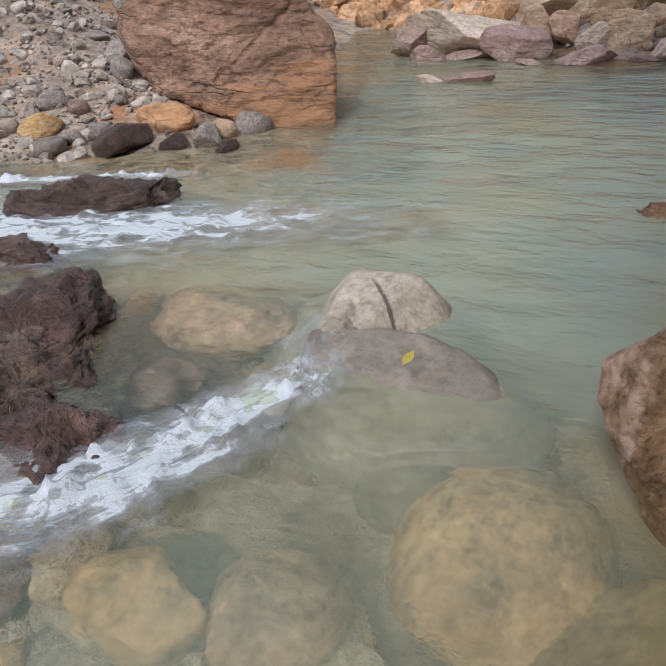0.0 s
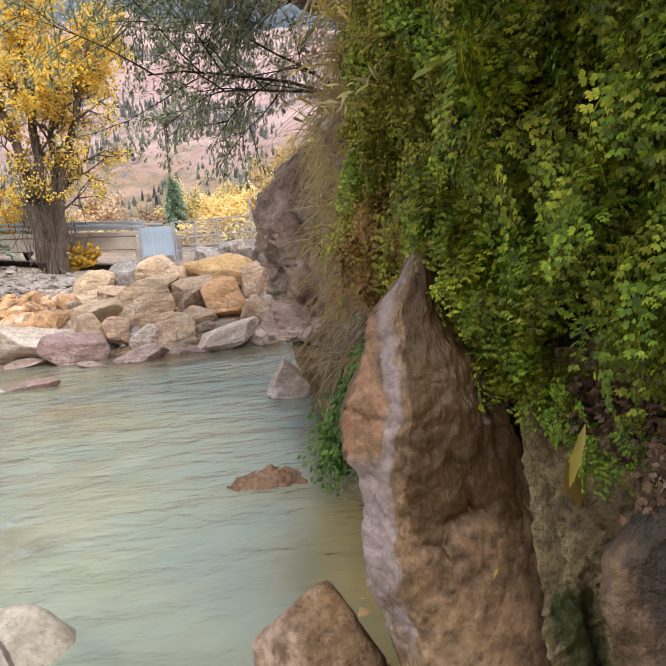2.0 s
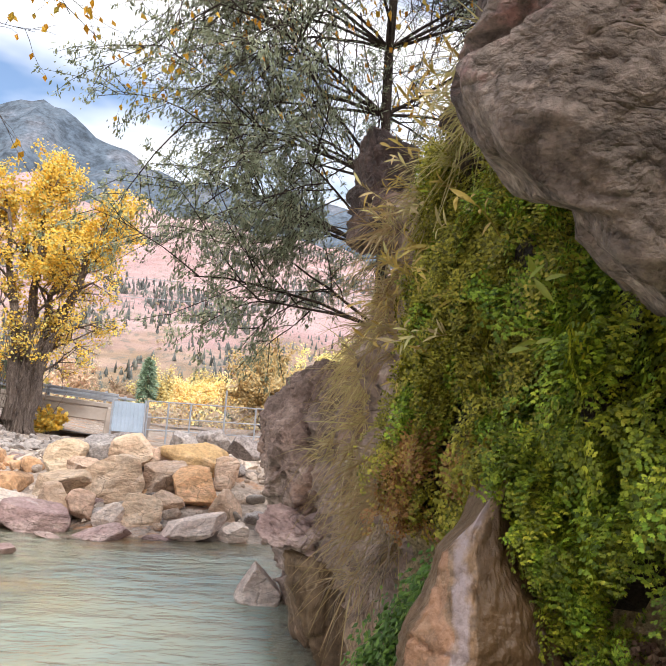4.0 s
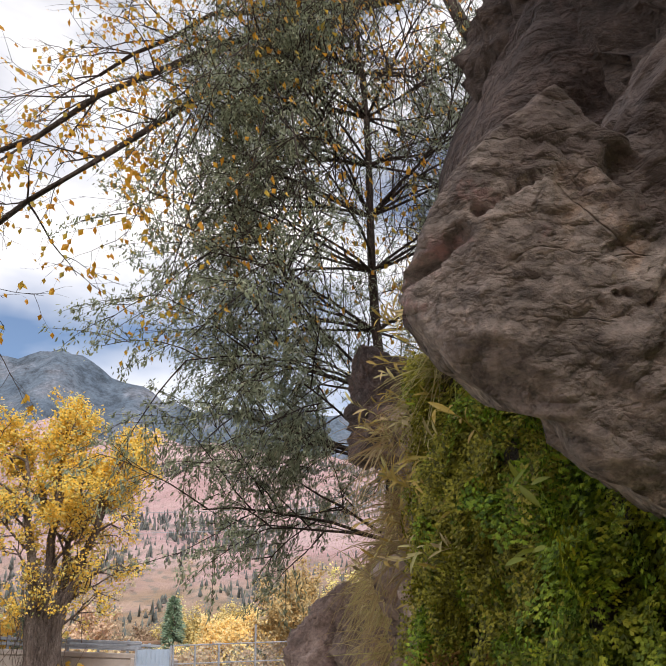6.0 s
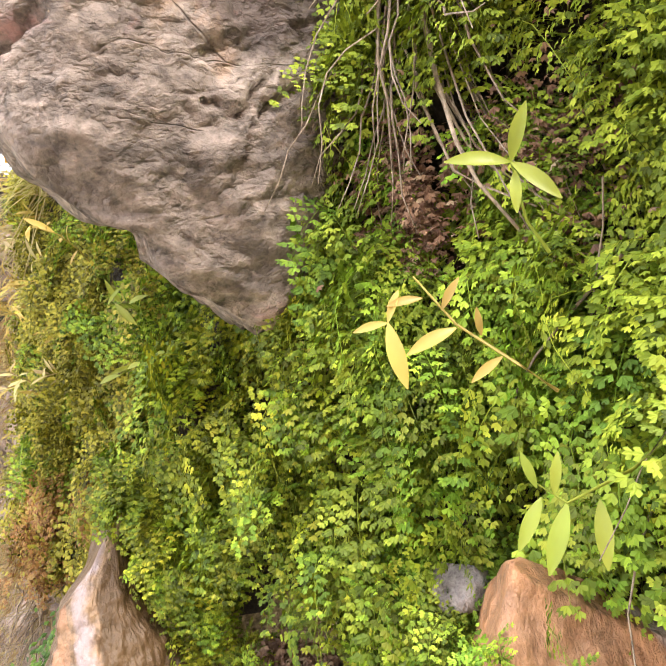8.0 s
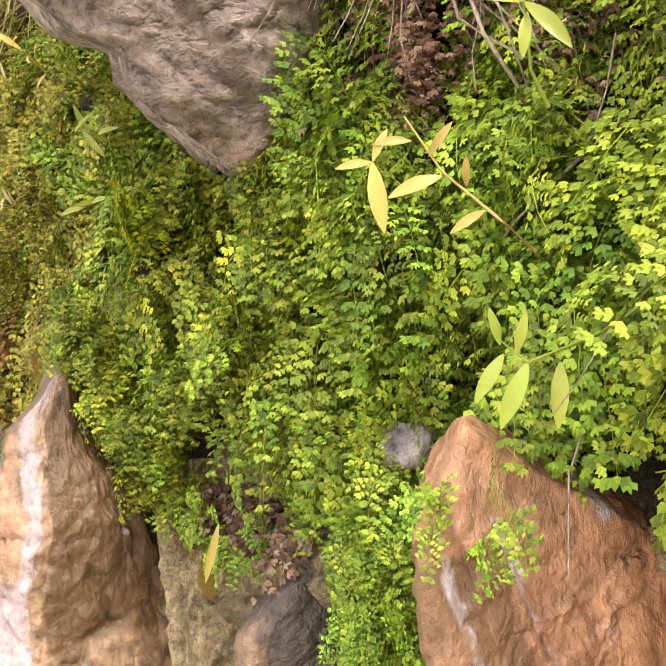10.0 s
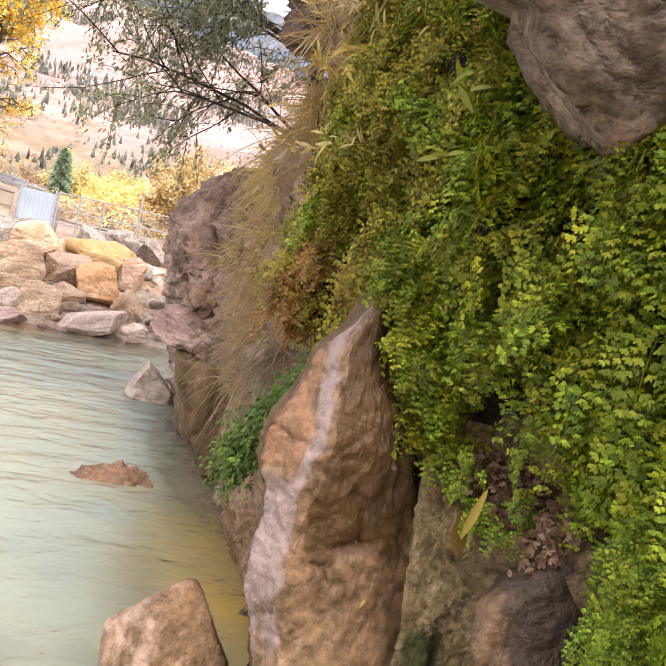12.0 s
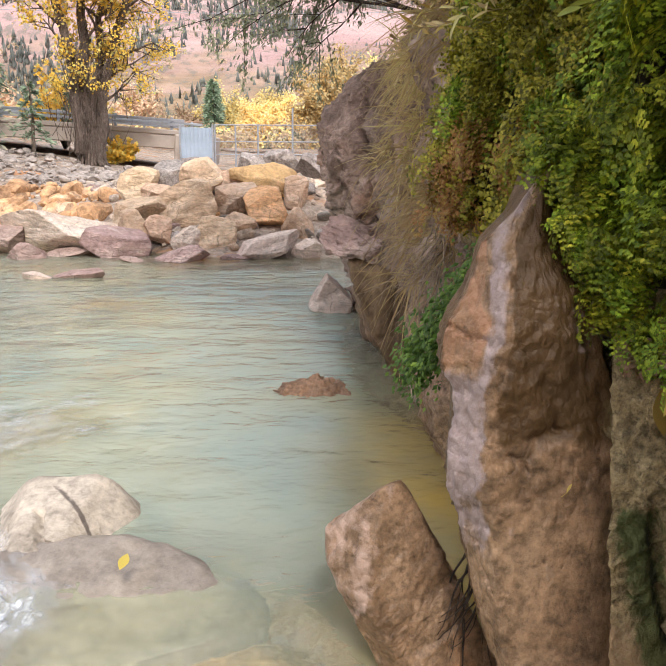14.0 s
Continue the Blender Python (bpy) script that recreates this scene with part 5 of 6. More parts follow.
def cliff():
    # Stretch below y = -2 is unseen, added to keep sun off the rocks.
    ys = [-5 + 3 * i / 30 for i in range(30)] + [-2 + 4.5 * i / 150 for i in range(150)] + [2.5 + 2.7 * i / 130 for i in range(130)] + [5.2 + 5.8 * i / 90 for i in range(91)]
    zs = [-0.5 + 7.0 * (j / 210) ** 1.3 for j in range(211)]
    a = Acc()
    for z in zs:
        for y in ys:
            a.v.append(Vector((cliff_x(y, z), y, z)))
    w = len(ys)
    a.f = [(j * w + i + 1, j * w + i, (j + 1) * w + i, (j + 1) * w + i + 1) for j in range(len(zs) - 1) for i in range(w - 1)]
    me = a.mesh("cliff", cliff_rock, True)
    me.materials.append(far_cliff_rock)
    me.materials.append(shaded_soil_mat)
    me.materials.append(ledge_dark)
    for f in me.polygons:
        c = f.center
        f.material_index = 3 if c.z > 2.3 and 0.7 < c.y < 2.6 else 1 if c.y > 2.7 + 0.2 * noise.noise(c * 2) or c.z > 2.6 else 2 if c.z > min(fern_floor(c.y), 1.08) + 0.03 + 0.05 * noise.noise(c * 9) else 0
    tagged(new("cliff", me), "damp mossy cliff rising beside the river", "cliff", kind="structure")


cliff()


over_front = ((0.5, 0.895, 1.95), (-0.1, -1, -0.14))
over_mesh = carved_mesh("boulder", over_rock, (0.62, 1.2, 2.1), (
    (over_front, ((0.79, 0.92, 1.93), (0.96, -0.1, -0.26)), ((0.33, 1.1, 2.2), (-0.8, 0.1, 0.6)), ((0.5, 0.95, 2.34), (-0.58, 0.1, 0.81)), ((0.19, 1.1, 2.03), (-1, 0.1, 0.05)), ((0.3, 1.15, 1.9), (-0.8, 0.25, -0.55)), ((0.25, 0.99, 2.02), (-0.72, -0.68, -0.12)), ((0.4, 1.15, 1.82), (-0.1, 0.35, -0.93)), ((0.4, 1.4, 1.95), (-0.6, 0.8, -0.05)), ((0.7, 2.0, 2.2), (0, 1, 0)), ((0.7, 1.2, 2.95), (0, -0.2, 1)), ((0.75, 0.9, 2.6), (0.1, -0.95, 0.1))),
    (over_front, ((0.705, 0.92, 1.66), (0.9, -0.1, -0.4)), ((0.445, 0.98, 1.74), (-0.95, 0.28, -0.15)), ((0.47, 0.98, 1.65), (-0.78, 0.3, -0.55)), ((0.56, 0.97, 1.59), (-0.45, 0.3, -0.85)), ((0.63, 0.94, 1.555), (-0.1, 0.25, -1)), ((0.45, 1.2, 2.15), (-0.7, 0, 0.7)), ((0.67, 0.9, 1.58), (0.55, -0.4, -0.75)), ((0.55, 1.3, 1.8), (-0.5, 0.8, -0.3)), ((0.7, 1.7, 2.0), (0, 1, 0)), ((0.7, 1.2, 2.5), (-0.5, 0, 1)))), 4,
    dents=(((0.225, 0.95, 2.02), (0.3, 0.9, 2.05), 0.017, 0.04), ((0.32, 0.9, 2.09), (0.42, 0.9, 2.13), 0.007, 0.03), ((0.52, 0.9, 1.925), (0.585, 0.9, 1.905), 0.005, 0.022), ((0.582, 0.9, 1.91), (0.62, 0.9, 1.975), 0.005, 0.02), ((0.615, 0.9, 1.915), (0.72, 0.9, 1.98), 0.007, 0.032), ((0.6, 0.9, 1.9), (0.58, 0.9, 1.83), 0.004, 0.016), ((0.68, 0.9, 2.06), (0.73, 0.9, 2.08), 0.006, 0.02), ((0.56, 0.9, 2.33), (0.66, 0.9, 2.24), 0.08, 0.12), ((0.57, 0.9, 2.16), (0.62, 0.9, 2.08), 0.04, 0.04), ((0.6, 0.9, 2.45), (0.7, 0.9, 2.75), 0.1, 0.14), ((0.47, 0.9, 2.2), (0.5, 0.9, 2.05), 0.003, 0.012), ((0.36, 0.9, 2.0), (0.5, 0.9, 1.86), 0.004, 0.01), ((0.68, 0.9, 1.72), (0.66, 0.9, 1.76), 0.02, 0.02), ((0.52, 0.9, 1.76), (0.6, 0.9, 1.66), 0.045, 0.02)), relief=0.03, soft=24, chamfers=34, bite=0.045, plate=0.22, worm=0.1)
# Shade in the hollow and towards the top is painted as darkening.
tint(over_mesh, "darkened", lambda q: (0.8 * near_line(q, [(0.56, 2.36), (0.66, 2.22), (0.62, 2.06)], 0.07) + 0.85 * smooth01((q.z - 1.88) * 2.4)) * (q.y < 1.35))
tint(over_mesh, "rose", lambda q: 0.5 * near_line(q, [(0.2, 2.0), (0.34, 2.09)], 0.05) + 0.4 * near_line(q, [(0.55, 1.6), (0.66, 1.62)], 0.035))
boulder("big grey-brown cracked boulder overhanging the ferns, with shade painted in its hollow", over_mesh, (0, 0, 0))
# Roof out of view, added to keep skylight off the boulder top.
boulder("unseen rock roof added to shade the boulder", rock_mesh("boulder", (0.95, 1.7, 0.5), 71, far_cliff_rock, 5, 8, 0.06, boxy=0.5, blocks=0.04), (1.75, 0.9, 3.95), (0, 12, 0))
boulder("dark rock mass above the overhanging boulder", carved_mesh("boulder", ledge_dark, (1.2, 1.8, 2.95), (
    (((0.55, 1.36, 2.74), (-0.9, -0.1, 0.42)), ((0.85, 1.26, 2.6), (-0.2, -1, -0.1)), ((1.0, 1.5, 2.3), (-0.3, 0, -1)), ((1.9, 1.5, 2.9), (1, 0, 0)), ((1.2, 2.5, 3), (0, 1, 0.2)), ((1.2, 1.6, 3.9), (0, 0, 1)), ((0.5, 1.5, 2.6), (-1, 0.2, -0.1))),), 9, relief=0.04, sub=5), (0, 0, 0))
boulder("dark brown rock block on the cliff edge", rock_mesh("boulder", (0.17, 0.2, 0.34), 23, dark_wet_rock, 5, 5, 0.08, boxy=0.6, blocks=0.08, block_freq=3.5, planes=[((0.1, -0.2, 1), 0.8)]), (0.6, 3.52, 2.62), (0, 6, 12))
boulder("weathered brown bulge of rock above the pool", rock_mesh("boulder", (0.46, 0.5, 0.66), 24, far_cliff_rock, 6, 7, 0.06, ledge=0.03, freq=2.4, boxy=0.45, blocks=0.05, block_freq=4, planes=[((-0.68, -0.1, 0.72), 0.66), ((-0.6, -0.1, -0.78), 0.7)]), (0.5, 5.0, 1.22), (0, 0, 10))
boulder("pale streaked foot of the cliff in the water", rock_mesh("boulder", (0.26, 0.6, 0.6), 25, worn_rock, 5, 8, 0.06, blocks=0.03), (0.66, 5.0, 0.35), (0, -20, 12))
boulder("brown water-streaked face at the foot of the cliff", rock_mesh("boulder", (0.2, 0.5, 0.5), 37, shade_rock, 5, 6, 0.06, blocks=0.03), (0.7, 2.95, 0.3), (0, -8, 0))
boulder("purple-brown broken rock under the bulge", rock_mesh("boulder", (0.3, 0.26, 0.13), 27, pink_rock, 5, 9, 0.07, blocks=0.07, hard=1.0), (0.42, 4.5, 0.8), (0, 8, 0))
face = carved_mesh("boulder", worn_rock, (0.6, 4.7, 0.45), (
    (((0.36, 4.3, 0.415), (-0.82, 0.46, -0.34)), ((0.48, 4.28, 0.5), (-0.2, -1, -0.12)), ((0.5, 4.4, 0.74), (-0.1, -0.2, 1)), ((0.95, 4.5, 0.5), (1, 0, 0)), ((0.6, 5.2, 0.5), (0, 1, 0)), ((0.6, 4.5, -0.4), (0, 0, -1))),), 38, relief=0.025, sub=5, soft=20, chamfers=5, bite=0.04, dents=(((0.56, 0, 0.75), (0.57, 0, 0.1), 0.02, 0.03),))
boulder("smooth brown water-worn face at the foot of the cliff", face, (0, 0, 0))
strip = carved_mesh("boulder", far_cliff_rock, (0.66, 3.85, 1.15), (
    (((0.48, 3.72, 1.1), (-0.85, 0.5, -0.08)), ((0.55, 3.68, 1.1), (-0.25, -1, 0.0)), ((0.56, 3.7, 1.6), (-0.5, 0.2, 0.8)), ((0.53, 3.7, 0.74), (-0.5, 0.3, -0.8)), ((0.75, 3.8, 1.1), (1, 0, 0)), ((0.6, 4.1, 1.1), (0, 1, 0))),), 41, relief=0.04, sub=5, soft=12, chamfers=10, bite=0.05)
boulder("pale weathered strip of rock hung with dry grass", strip, (0, 0, 0))
boulder("pale pink pointed rock at the foot of the cliff", rock_mesh("boulder", (0.2, 0.25, 0.24), 26, pale_rock, 5, 5, 0.04, planes=[((0.6, 0, 0.8), 0.5), ((-0.8, 0, 0.6), 0.6)]), (0.29, 6.3, 0.09), (0, 0, 0))


def flow_column():
    """A tall tapering rib of flowstone: a narrow lit side, a crusted white ridge and a broad brown side, smooth and tan below."""
    zl = [-0.5, 0.11, 0.267, 0.415, 0.523, 0.626, 0.718, 0.798, 0.855, 0.885, 0.916, 0.96, 1.0, 1.05, 1.095, 1.158, 1.227, 1.32]
    left = [0.6, 0.482, 0.422, 0.389, 0.359, 0.329, 0.33, 0.335, 0.325, 0.297, 0.292, 0.3, 0.314, 0.347, 0.36, 0.376, 0.445, 0.505]
    zc = [-0.5, 0.44, 0.55, 0.65, 0.75, 0.85, 0.92, 0.99, 1.075, 1.144, 1.204, 1.257, 1.32]
    crest = [0.56, 0.425, 0.415, 0.4, 0.4, 0.392, 0.398, 0.413, 0.413, 0.415, 0.43, 0.46, 0.51]
    zr = [-0.5, 0.166, 0.4, 0.567, 0.72, 0.82, 0.95, 1.047, 1.13, 1.25, 1.32]
    right = [0.98, 0.86, 0.82, 0.79, 0.74, 0.7, 0.64, 0.6, 0.56, 0.53, 0.52]
    at = [0.0, 0.08, 0.26, 0.5, 0.72, 0.84, 0.92, 1.0]
    rows, sides = 260, 240
    a = Acc()
    marks = {"mineral_lit": [], "amber": [], "moss": [], "brown": []}
    hollows = (((0.5, 0.757), (0.545, 0.775), 0.016, 0.024), ((0.535, 0.83), (0.548, 0.775), 0.01, 0.014), ((0.495, 0.885), (0.53, 0.84), 0.008, 0.01), ((0.44, 0.72), (0.488, 0.688), 0.007, 0.014), ((0.3, 0.985), (0.4, 0.955), 0.006, 0.01), ((0.62, 0.9), (0.6, 0.98), 0.012, 0.014))
    for i in range(rows + 1):
        t = i / rows
        z = -0.5 + 1.82 * t
        l, c, r = float(np.interp(z, zl, left)), float(np.interp(z, zc, crest)), float(np.interp(z, zr, right))
        back = 1.85 - 0.1 * t
        fore = 1.44 + 0.09 * smooth01((z - 0.95) / 0.37) - 0.05 * smooth01((0.5 - z) / 0.6)
        loop = [(l + 0.03, back - 0.08), (l, 1.53), (c, fore), (c + 0.55 * (r - c), fore - 0.005), (r, fore + 0.03), (r + 0.03, back - 0.04), ((l + r) / 2, back), (l + 0.03, back - 0.08)]
        mid = Vector(((l + r) / 2, 1.62, z))
        for k in range(sides):
            u = k / sides
            x = sum(float(np.interp((u + o) % 1.0, at, [p[0] for p in loop])) for o in (-0.012, 0, 0.012)) / 3
            y = sum(float(np.interp((u + o) % 1.0, at, [p[1] for p in loop])) for o in (-0.012, 0, 0.012)) / 3
            p = Vector((x, y, z))
            d = (p - mid).normalized()
            low = smooth01((0.66 - z) * 6) * smooth01((x - c - 0.02) * 40)
            front = 0.08 < u < 0.74
            wave = 0.012 * noise.fractal(p * 14, 0.7, 2, 4)
            s, zz = x - c + wave, z + wave
            h = 0.006 * noise.fractal(p * 4 + Vector((7, 2, 4)), 0.8, 2.1, 6) + (1 - 0.9 * low) * (fracture(p * 8, 0.004) + fracture(p * 22, 0.003) + 0.004 * noise.fractal(p * 36, 0.6, 2, 4))
            if front and y < 1.56:
                for e, g, rad, deep in hollows:
                    near = near_line(Vector((x + wave, 0, zz)), (e, g), rad)
                    h -= deep * near
            h *= min(1.0, (1.34 - z) * 6)
            a.v.append(p + d * h)
            upper, ridge = smooth01((zz - 0.84) * 12), math.exp(-((s + 0.008) / 0.02) ** 2)
            crust = smooth01((0.005 - s) * 40) * smooth01((zz - 0.36) * 5)
            marks["mineral_lit"].append(front * ((0.82 + 0.35 * noise.fractal(Vector((x * 14, y * 14, z * 5)), 0.8, 2, 4)) * (ridge * upper + crust * (1 - upper)) + 0.55 * near_line(Vector((x + wave, 0, zz)), ((0.56, 1.03), (0.575, 0.95)), 0.014) + 0.35 * math.exp(-((zz - 0.965) / 0.008) ** 2) * (s < 0) + 0.3 * low * smooth01((0.1 - s) * 10) * smooth01((zz - 0.15) * 4)))
            marks["amber"].append(front * (0.75 + 0.5 * noise.noise(p * 16)) * upper * smooth01((-0.018 - s) * 50))
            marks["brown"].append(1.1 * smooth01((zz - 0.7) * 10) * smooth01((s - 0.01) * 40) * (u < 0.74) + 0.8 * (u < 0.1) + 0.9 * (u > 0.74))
            marks["moss"].append(0.8 * smooth01((x - r + 0.11) * 12) * smooth01((0.95 - z) * 5) * front)
    a.f = [(i * sides + k, i * sides + (k + 1) % sides, (i + 1) * sides + (k + 1) % sides, (i + 1) * sides + k) for i in range(rows) for k in range(sides)]
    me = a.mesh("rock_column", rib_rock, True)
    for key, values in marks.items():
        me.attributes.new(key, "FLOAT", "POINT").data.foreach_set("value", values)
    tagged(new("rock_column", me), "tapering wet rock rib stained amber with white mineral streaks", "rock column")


flow_column()
pointed = carved_mesh("boulder", russet_rock, (0.27, 1.85, 0.15), (
    (((0.15, 1.73, 0.47), (-0.55, 0.42, 0.72)), ((0.07, 1.78, 0.35), (-0.99, 0.1, 0.1)), ((0.14, 1.75, 0.16), (-0.9, 0.05, -0.43)), ((0.355, 1.78, 0.35), (0.87, 0.2, 0.45)), ((0.13, 1.7, 0.4), (-0.72, -0.62, 0.3)), ((0.15, 1.67, 0.2), (-0.7, -0.62, -0.35)), ((0.24, 1.645, 0.25), (0.32, -0.92, 0.2)), ((0.24, 1.76, 0.53), (0.1, 0.5, 0.86)), ((0.3, 2.0, 0.2), (0, 1, 0.3)), ((0.3, 1.9, -0.5), (0, 0, -1))),), 12, relief=0.012, freq=1.6, soft=36, chamfers=7, bite=0.014)
# Left facet and its edge lightened: the light from the left is painted.
tint(pointed, "mineral_lit", lambda q: 0.62 * smooth01((0.2 - 0.12 * (0.45 - q.z) - q.x) * 40) + 0.4 * near_line(q, [(0.23, 0.53), (0.16, 0.22)], 0.015))
boulder("pointed reddish-brown boulder leaning on the cliff foot", pointed, (0, 0, 0))
dark = carved_mesh("boulder", shade_rock, (0.86, 1.15, 0.62), (
    (((0.6, 1.05, 0.823), (-0.78, 0.54, -0.32)), ((0.62, 1.05, 0.855), (-0.55, 0.5, 0.66)), ((0.66, 0.985, 0.8), (-0.55, -0.82, 0.05)), ((0.8, 0.94, 0.75), (-0.08, -1, 0.2)), ((0.8, 1.05, 0.975), (0.05, -0.25, 1)), ((1.2, 1.1, 0.6), (1, 0, 0)), ((0.8, 1.45, 0.6), (0, 1, 0)), ((0.8, 1.1, -0.3), (0, 0, -1))),), 28,
    dents=(((0.66, 0, 0.74), (0.72, 0, 0.7), 0.008, 0.012),), relief=0.016, freq=1.8, soft=18, chamfers=10, bite=0.03)
# Darker over the upper part, except at its left edge.
tint(dark, "darkened", lambda q: 1.0 * smooth01((q.x - 0.6 + 0.25 * (q.z - 0.85)) * 12) * smooth01((q.z - 0.66) * 9))
tint(dark, "mineral_lit", lambda q: 0.5 * near_line(q, [(0.66, 0.74), (0.7, 0.715)], 0.01))
boulder("boulder beneath the ferns with a dark top and a tan foot", dark, (0, 0, 0))
GROOVES = [[(0.63, 1.13), (0.645, 1.08), (0.675, 0.95)], [(0.7, 1.12), (0.715, 1.08), (0.775, 0.92)]]
amber = carved_mesh("boulder", amber_rock, (0.84, 0.68, 1.0), (
    (((0.675, 0.6, 1.22), (-0.72, 0.6, 0.36)), ((0.62, 0.62, 1.08), (-0.75, 0.63, 0.1)), ((0.61, 0.6, 1.0), (-0.72, 0.66, -0.2)), ((0.63, 0.57, 1.1), (-0.8, -0.55, 0.05)), ((0.75, 0.535, 1.1), (-0.28, -0.95, 0.05)), ((0.76, 0.6, 1.272), (0.0, 0.15, 1)), ((0.95, 0.48, 1.1), (0.1, -0.98, 0.12)), ((1.25, 0.7, 1.0), (1, 0, 0)), ((0.9, 0.58, 1.15), (0.45, 0.1, 0.88)), ((0.9, 1.0, 1.0), (0, 1, 0)), ((0.9, 0.7, 0.4), (0, 0, -1))),), 15,
    dents=(((0.63, 0.6, 1.13), (0.675, 0.55, 0.93), 0.014, 0.02), ((0.7, 0.54, 1.12), (0.775, 0.5, 0.9), 0.007, 0.012), ((0.84, 0.5, 1.19), (1.0, 0.46, 1.12), 0.02, 0.02)), relief=0.012, freq=1.3, soft=20, sub=6, chamfers=10, bite=0.04)
tint(amber, "mineral_lit", lambda q: 0.8 * near_line(q, GROOVES[0], 0.014) + 0.75 * near_line(q, GROOVES[1], 0.008) + 0.95 * near_line(q, [(0.82, 1.2), (0.88, 1.185), (1.02, 1.12)], 0.02) + 0.6 * near_line(q, [(0.82, 1.17), (0.84, 1.12)], 0.02))
tint(amber, "brown", lambda q: 0.85 * smooth01((0.7 + 0.38 * (1.12 - q.z) - q.x) * 30) * smooth01((1.12 - q.z) * 20))
boulder("smooth amber boulder with white mineral edges and a brown foot", amber, (0, 0, 0))
boulder("small grey stone among the ferns", rock_mesh("boulder", (0.04, 0.05, 0.04), 30, grey_rock, 4, 6, 0.05), (0.8, 0.83, 1.17))
mossy = carved_mesh("boulder", mossy_rock, (0.84, 1.6, 0.55), (
    (((0.72, 1.345, 0.6), (-0.22, -0.96, 0.14)), ((0.62, 1.4, 0.85), (-0.8, 0.6, -0.12)), ((0.7, 1.4, 1.1), (0, 0.2, 1)), ((1.1, 1.5, 0.6), (1, 0, 0)), ((0.8, 1.95, 0.5), (0, 1, 0)), ((0.8, 1.5, -0.5), (0, 0, -1))),), 33,
    dents=(((0.72, 0, 0.62), (0.74, 0, 0.45), 0.016, 0.035), ((0.74, 0, 0.45), (0.8, 0, 0.24), 0.014, 0.045), ((0.66, 0, 0.86), (0.68, 0, 0.7), 0.012, 0.02), ((0.73, 0, 0.9), (0.74, 0, 0.8), 0.01, 0.02)), relief=0.03, freq=1.8, soft=16, chamfers=8, bite=0.03)
GROOVE = [(0.715, 0.6), (0.74, 0.45), (0.79, 0.26)]
tint(mossy, "moss", lambda q: 0.95 * near_line(q, [(x - 0.02, z) for x, z in GROOVE], 0.05) + 0.35 * smooth01((q.z - 0.8) * 3) * noise.noise(q * 12))
# Near-black line along the sunken grooves.
tint(mossy, "darkened", lambda q: 0.9 * near_line(q, GROOVE, 0.011) + 0.5 * near_line(q, [(0.665, 0.85), (0.69, 0.75)], 0.012))
tint(mossy, "tan", lambda q: 0.75 * smooth01((0.62 - q.z) * 3))
boulder("mossy rock below the small ferns with a dark green groove", mossy, (0, 0, 0))
boulder("wet amber rock at the foot of the cliff", rock_mesh("boulder", (0.25, 0.4, 0.5), 34, flow_rock, 5, 5, 0.06), (0.95, 0.75, 0.25))


# ---- ferns and other plants on the cliff ----
def frond_mesh(seed, leaf_m, length, size, fine=False):
    """One maidenhair frond: a wiry drooping stem with overlapping fan leaflets in flat rows; grows out along +x."""
    r, a = random.Random(seed), Acc()
    L = r.uniform(*length)
    drift = r.gauss(0, 0.5) * L
    reach = r.uniform(0.03, 0.1)
    pts = [Vector((reach * math.sin(1.9 * s), drift * s, 0.04 * math.sin(2.4 * s) - L * s * s)) for s in (0, 0.2, 0.4, 0.6, 0.8, 1.0)]
    a.tube(pts, 0.0009, 0.0004, 3)
    face = (Vector((0.85, r.gauss(0, 0.3), 0.5)) + rand_unit(r) * 0.15).normalized()
    steps = 10 if fine else 9
    for k in range(1, steps + 1):
        s = 0.12 + 0.88 * k / steps
        i = min(int(s * 5), 4)
        p = pts[i].lerp(pts[i + 1], s * 5 - i)
        along = (pts[i + 1] - pts[i]).normalized()
        for sgn in (1, -1):
            out = (along.cross(face) * sgn).normalized()
            b = (out * 0.85 + along * 0.4 + rand_unit(r) * 0.12).normalized()
            bl = ((0.04 if fine else 0.05) * (1.05 - s) ** 0.7 + 0.008) * r.uniform(0.7, 1.25)
            n = 2 if bl < 0.02 else 3 if bl < 0.036 else 4
            for j in range(1, n + 1):
                q = p + b * bl * (j - 0.35) / n
                d = b * 0.5 + along * 0.6 + rand_unit(r) * 0.25
                d = (d - face * d.dot(face) * 0.8).normalized()
                up = (face + rand_unit(r) * 0.3).normalized()
                a.fan(q, d, d.cross(up).normalized(), size * r.uniform(0.75, 1.25))
        if k == steps:
            a.fan(p, along, along.cross(face).normalized(), size)
    return a.mesh("frond", leaf_m)


GREEN = [frond_mesh(i, fern_leaf, (0.06, 0.14), 0.0086, True) for i in range(10)]
BRIGHT = [frond_mesh(20 + i, fern_bright, (0.05, 0.12), 0.0094) for i in range(10)]
OLIVE = [frond_mesh(60 + i, fern_olive, (0.06, 0.14), 0.008, True) for i in range(8)]
DRY = [frond_mesh(40 + i, fern_dry, (0.05, 0.11), 0.008, True) for i in range(5)]
WANTED = []


def plant_fern(kind, loc, rng, label, scale=1.0, turn=200):
    """Notes a clump: the place of each frond."""
    m = pose(*loc, rng.uniform(-12, 12), rng.uniform(-10, 10), turn + rng.uniform(-25, 25))
    fronds = []
    for _ in range(rng.randint(5, 8)):
        s = scale * rng.uniform(0.75, 1.25)
        at = pose(0, rng.uniform(-0.05, 0.05), rng.uniform(-0.05, 0.05), rng.gauss(0, 20), rng.gauss(0, 14), rng.gauss(0, 30)) @ Matrix.Scale(s, 4)
        fronds.append((rng.choice(kind), at))
    WANTED.append((m, fronds, label))


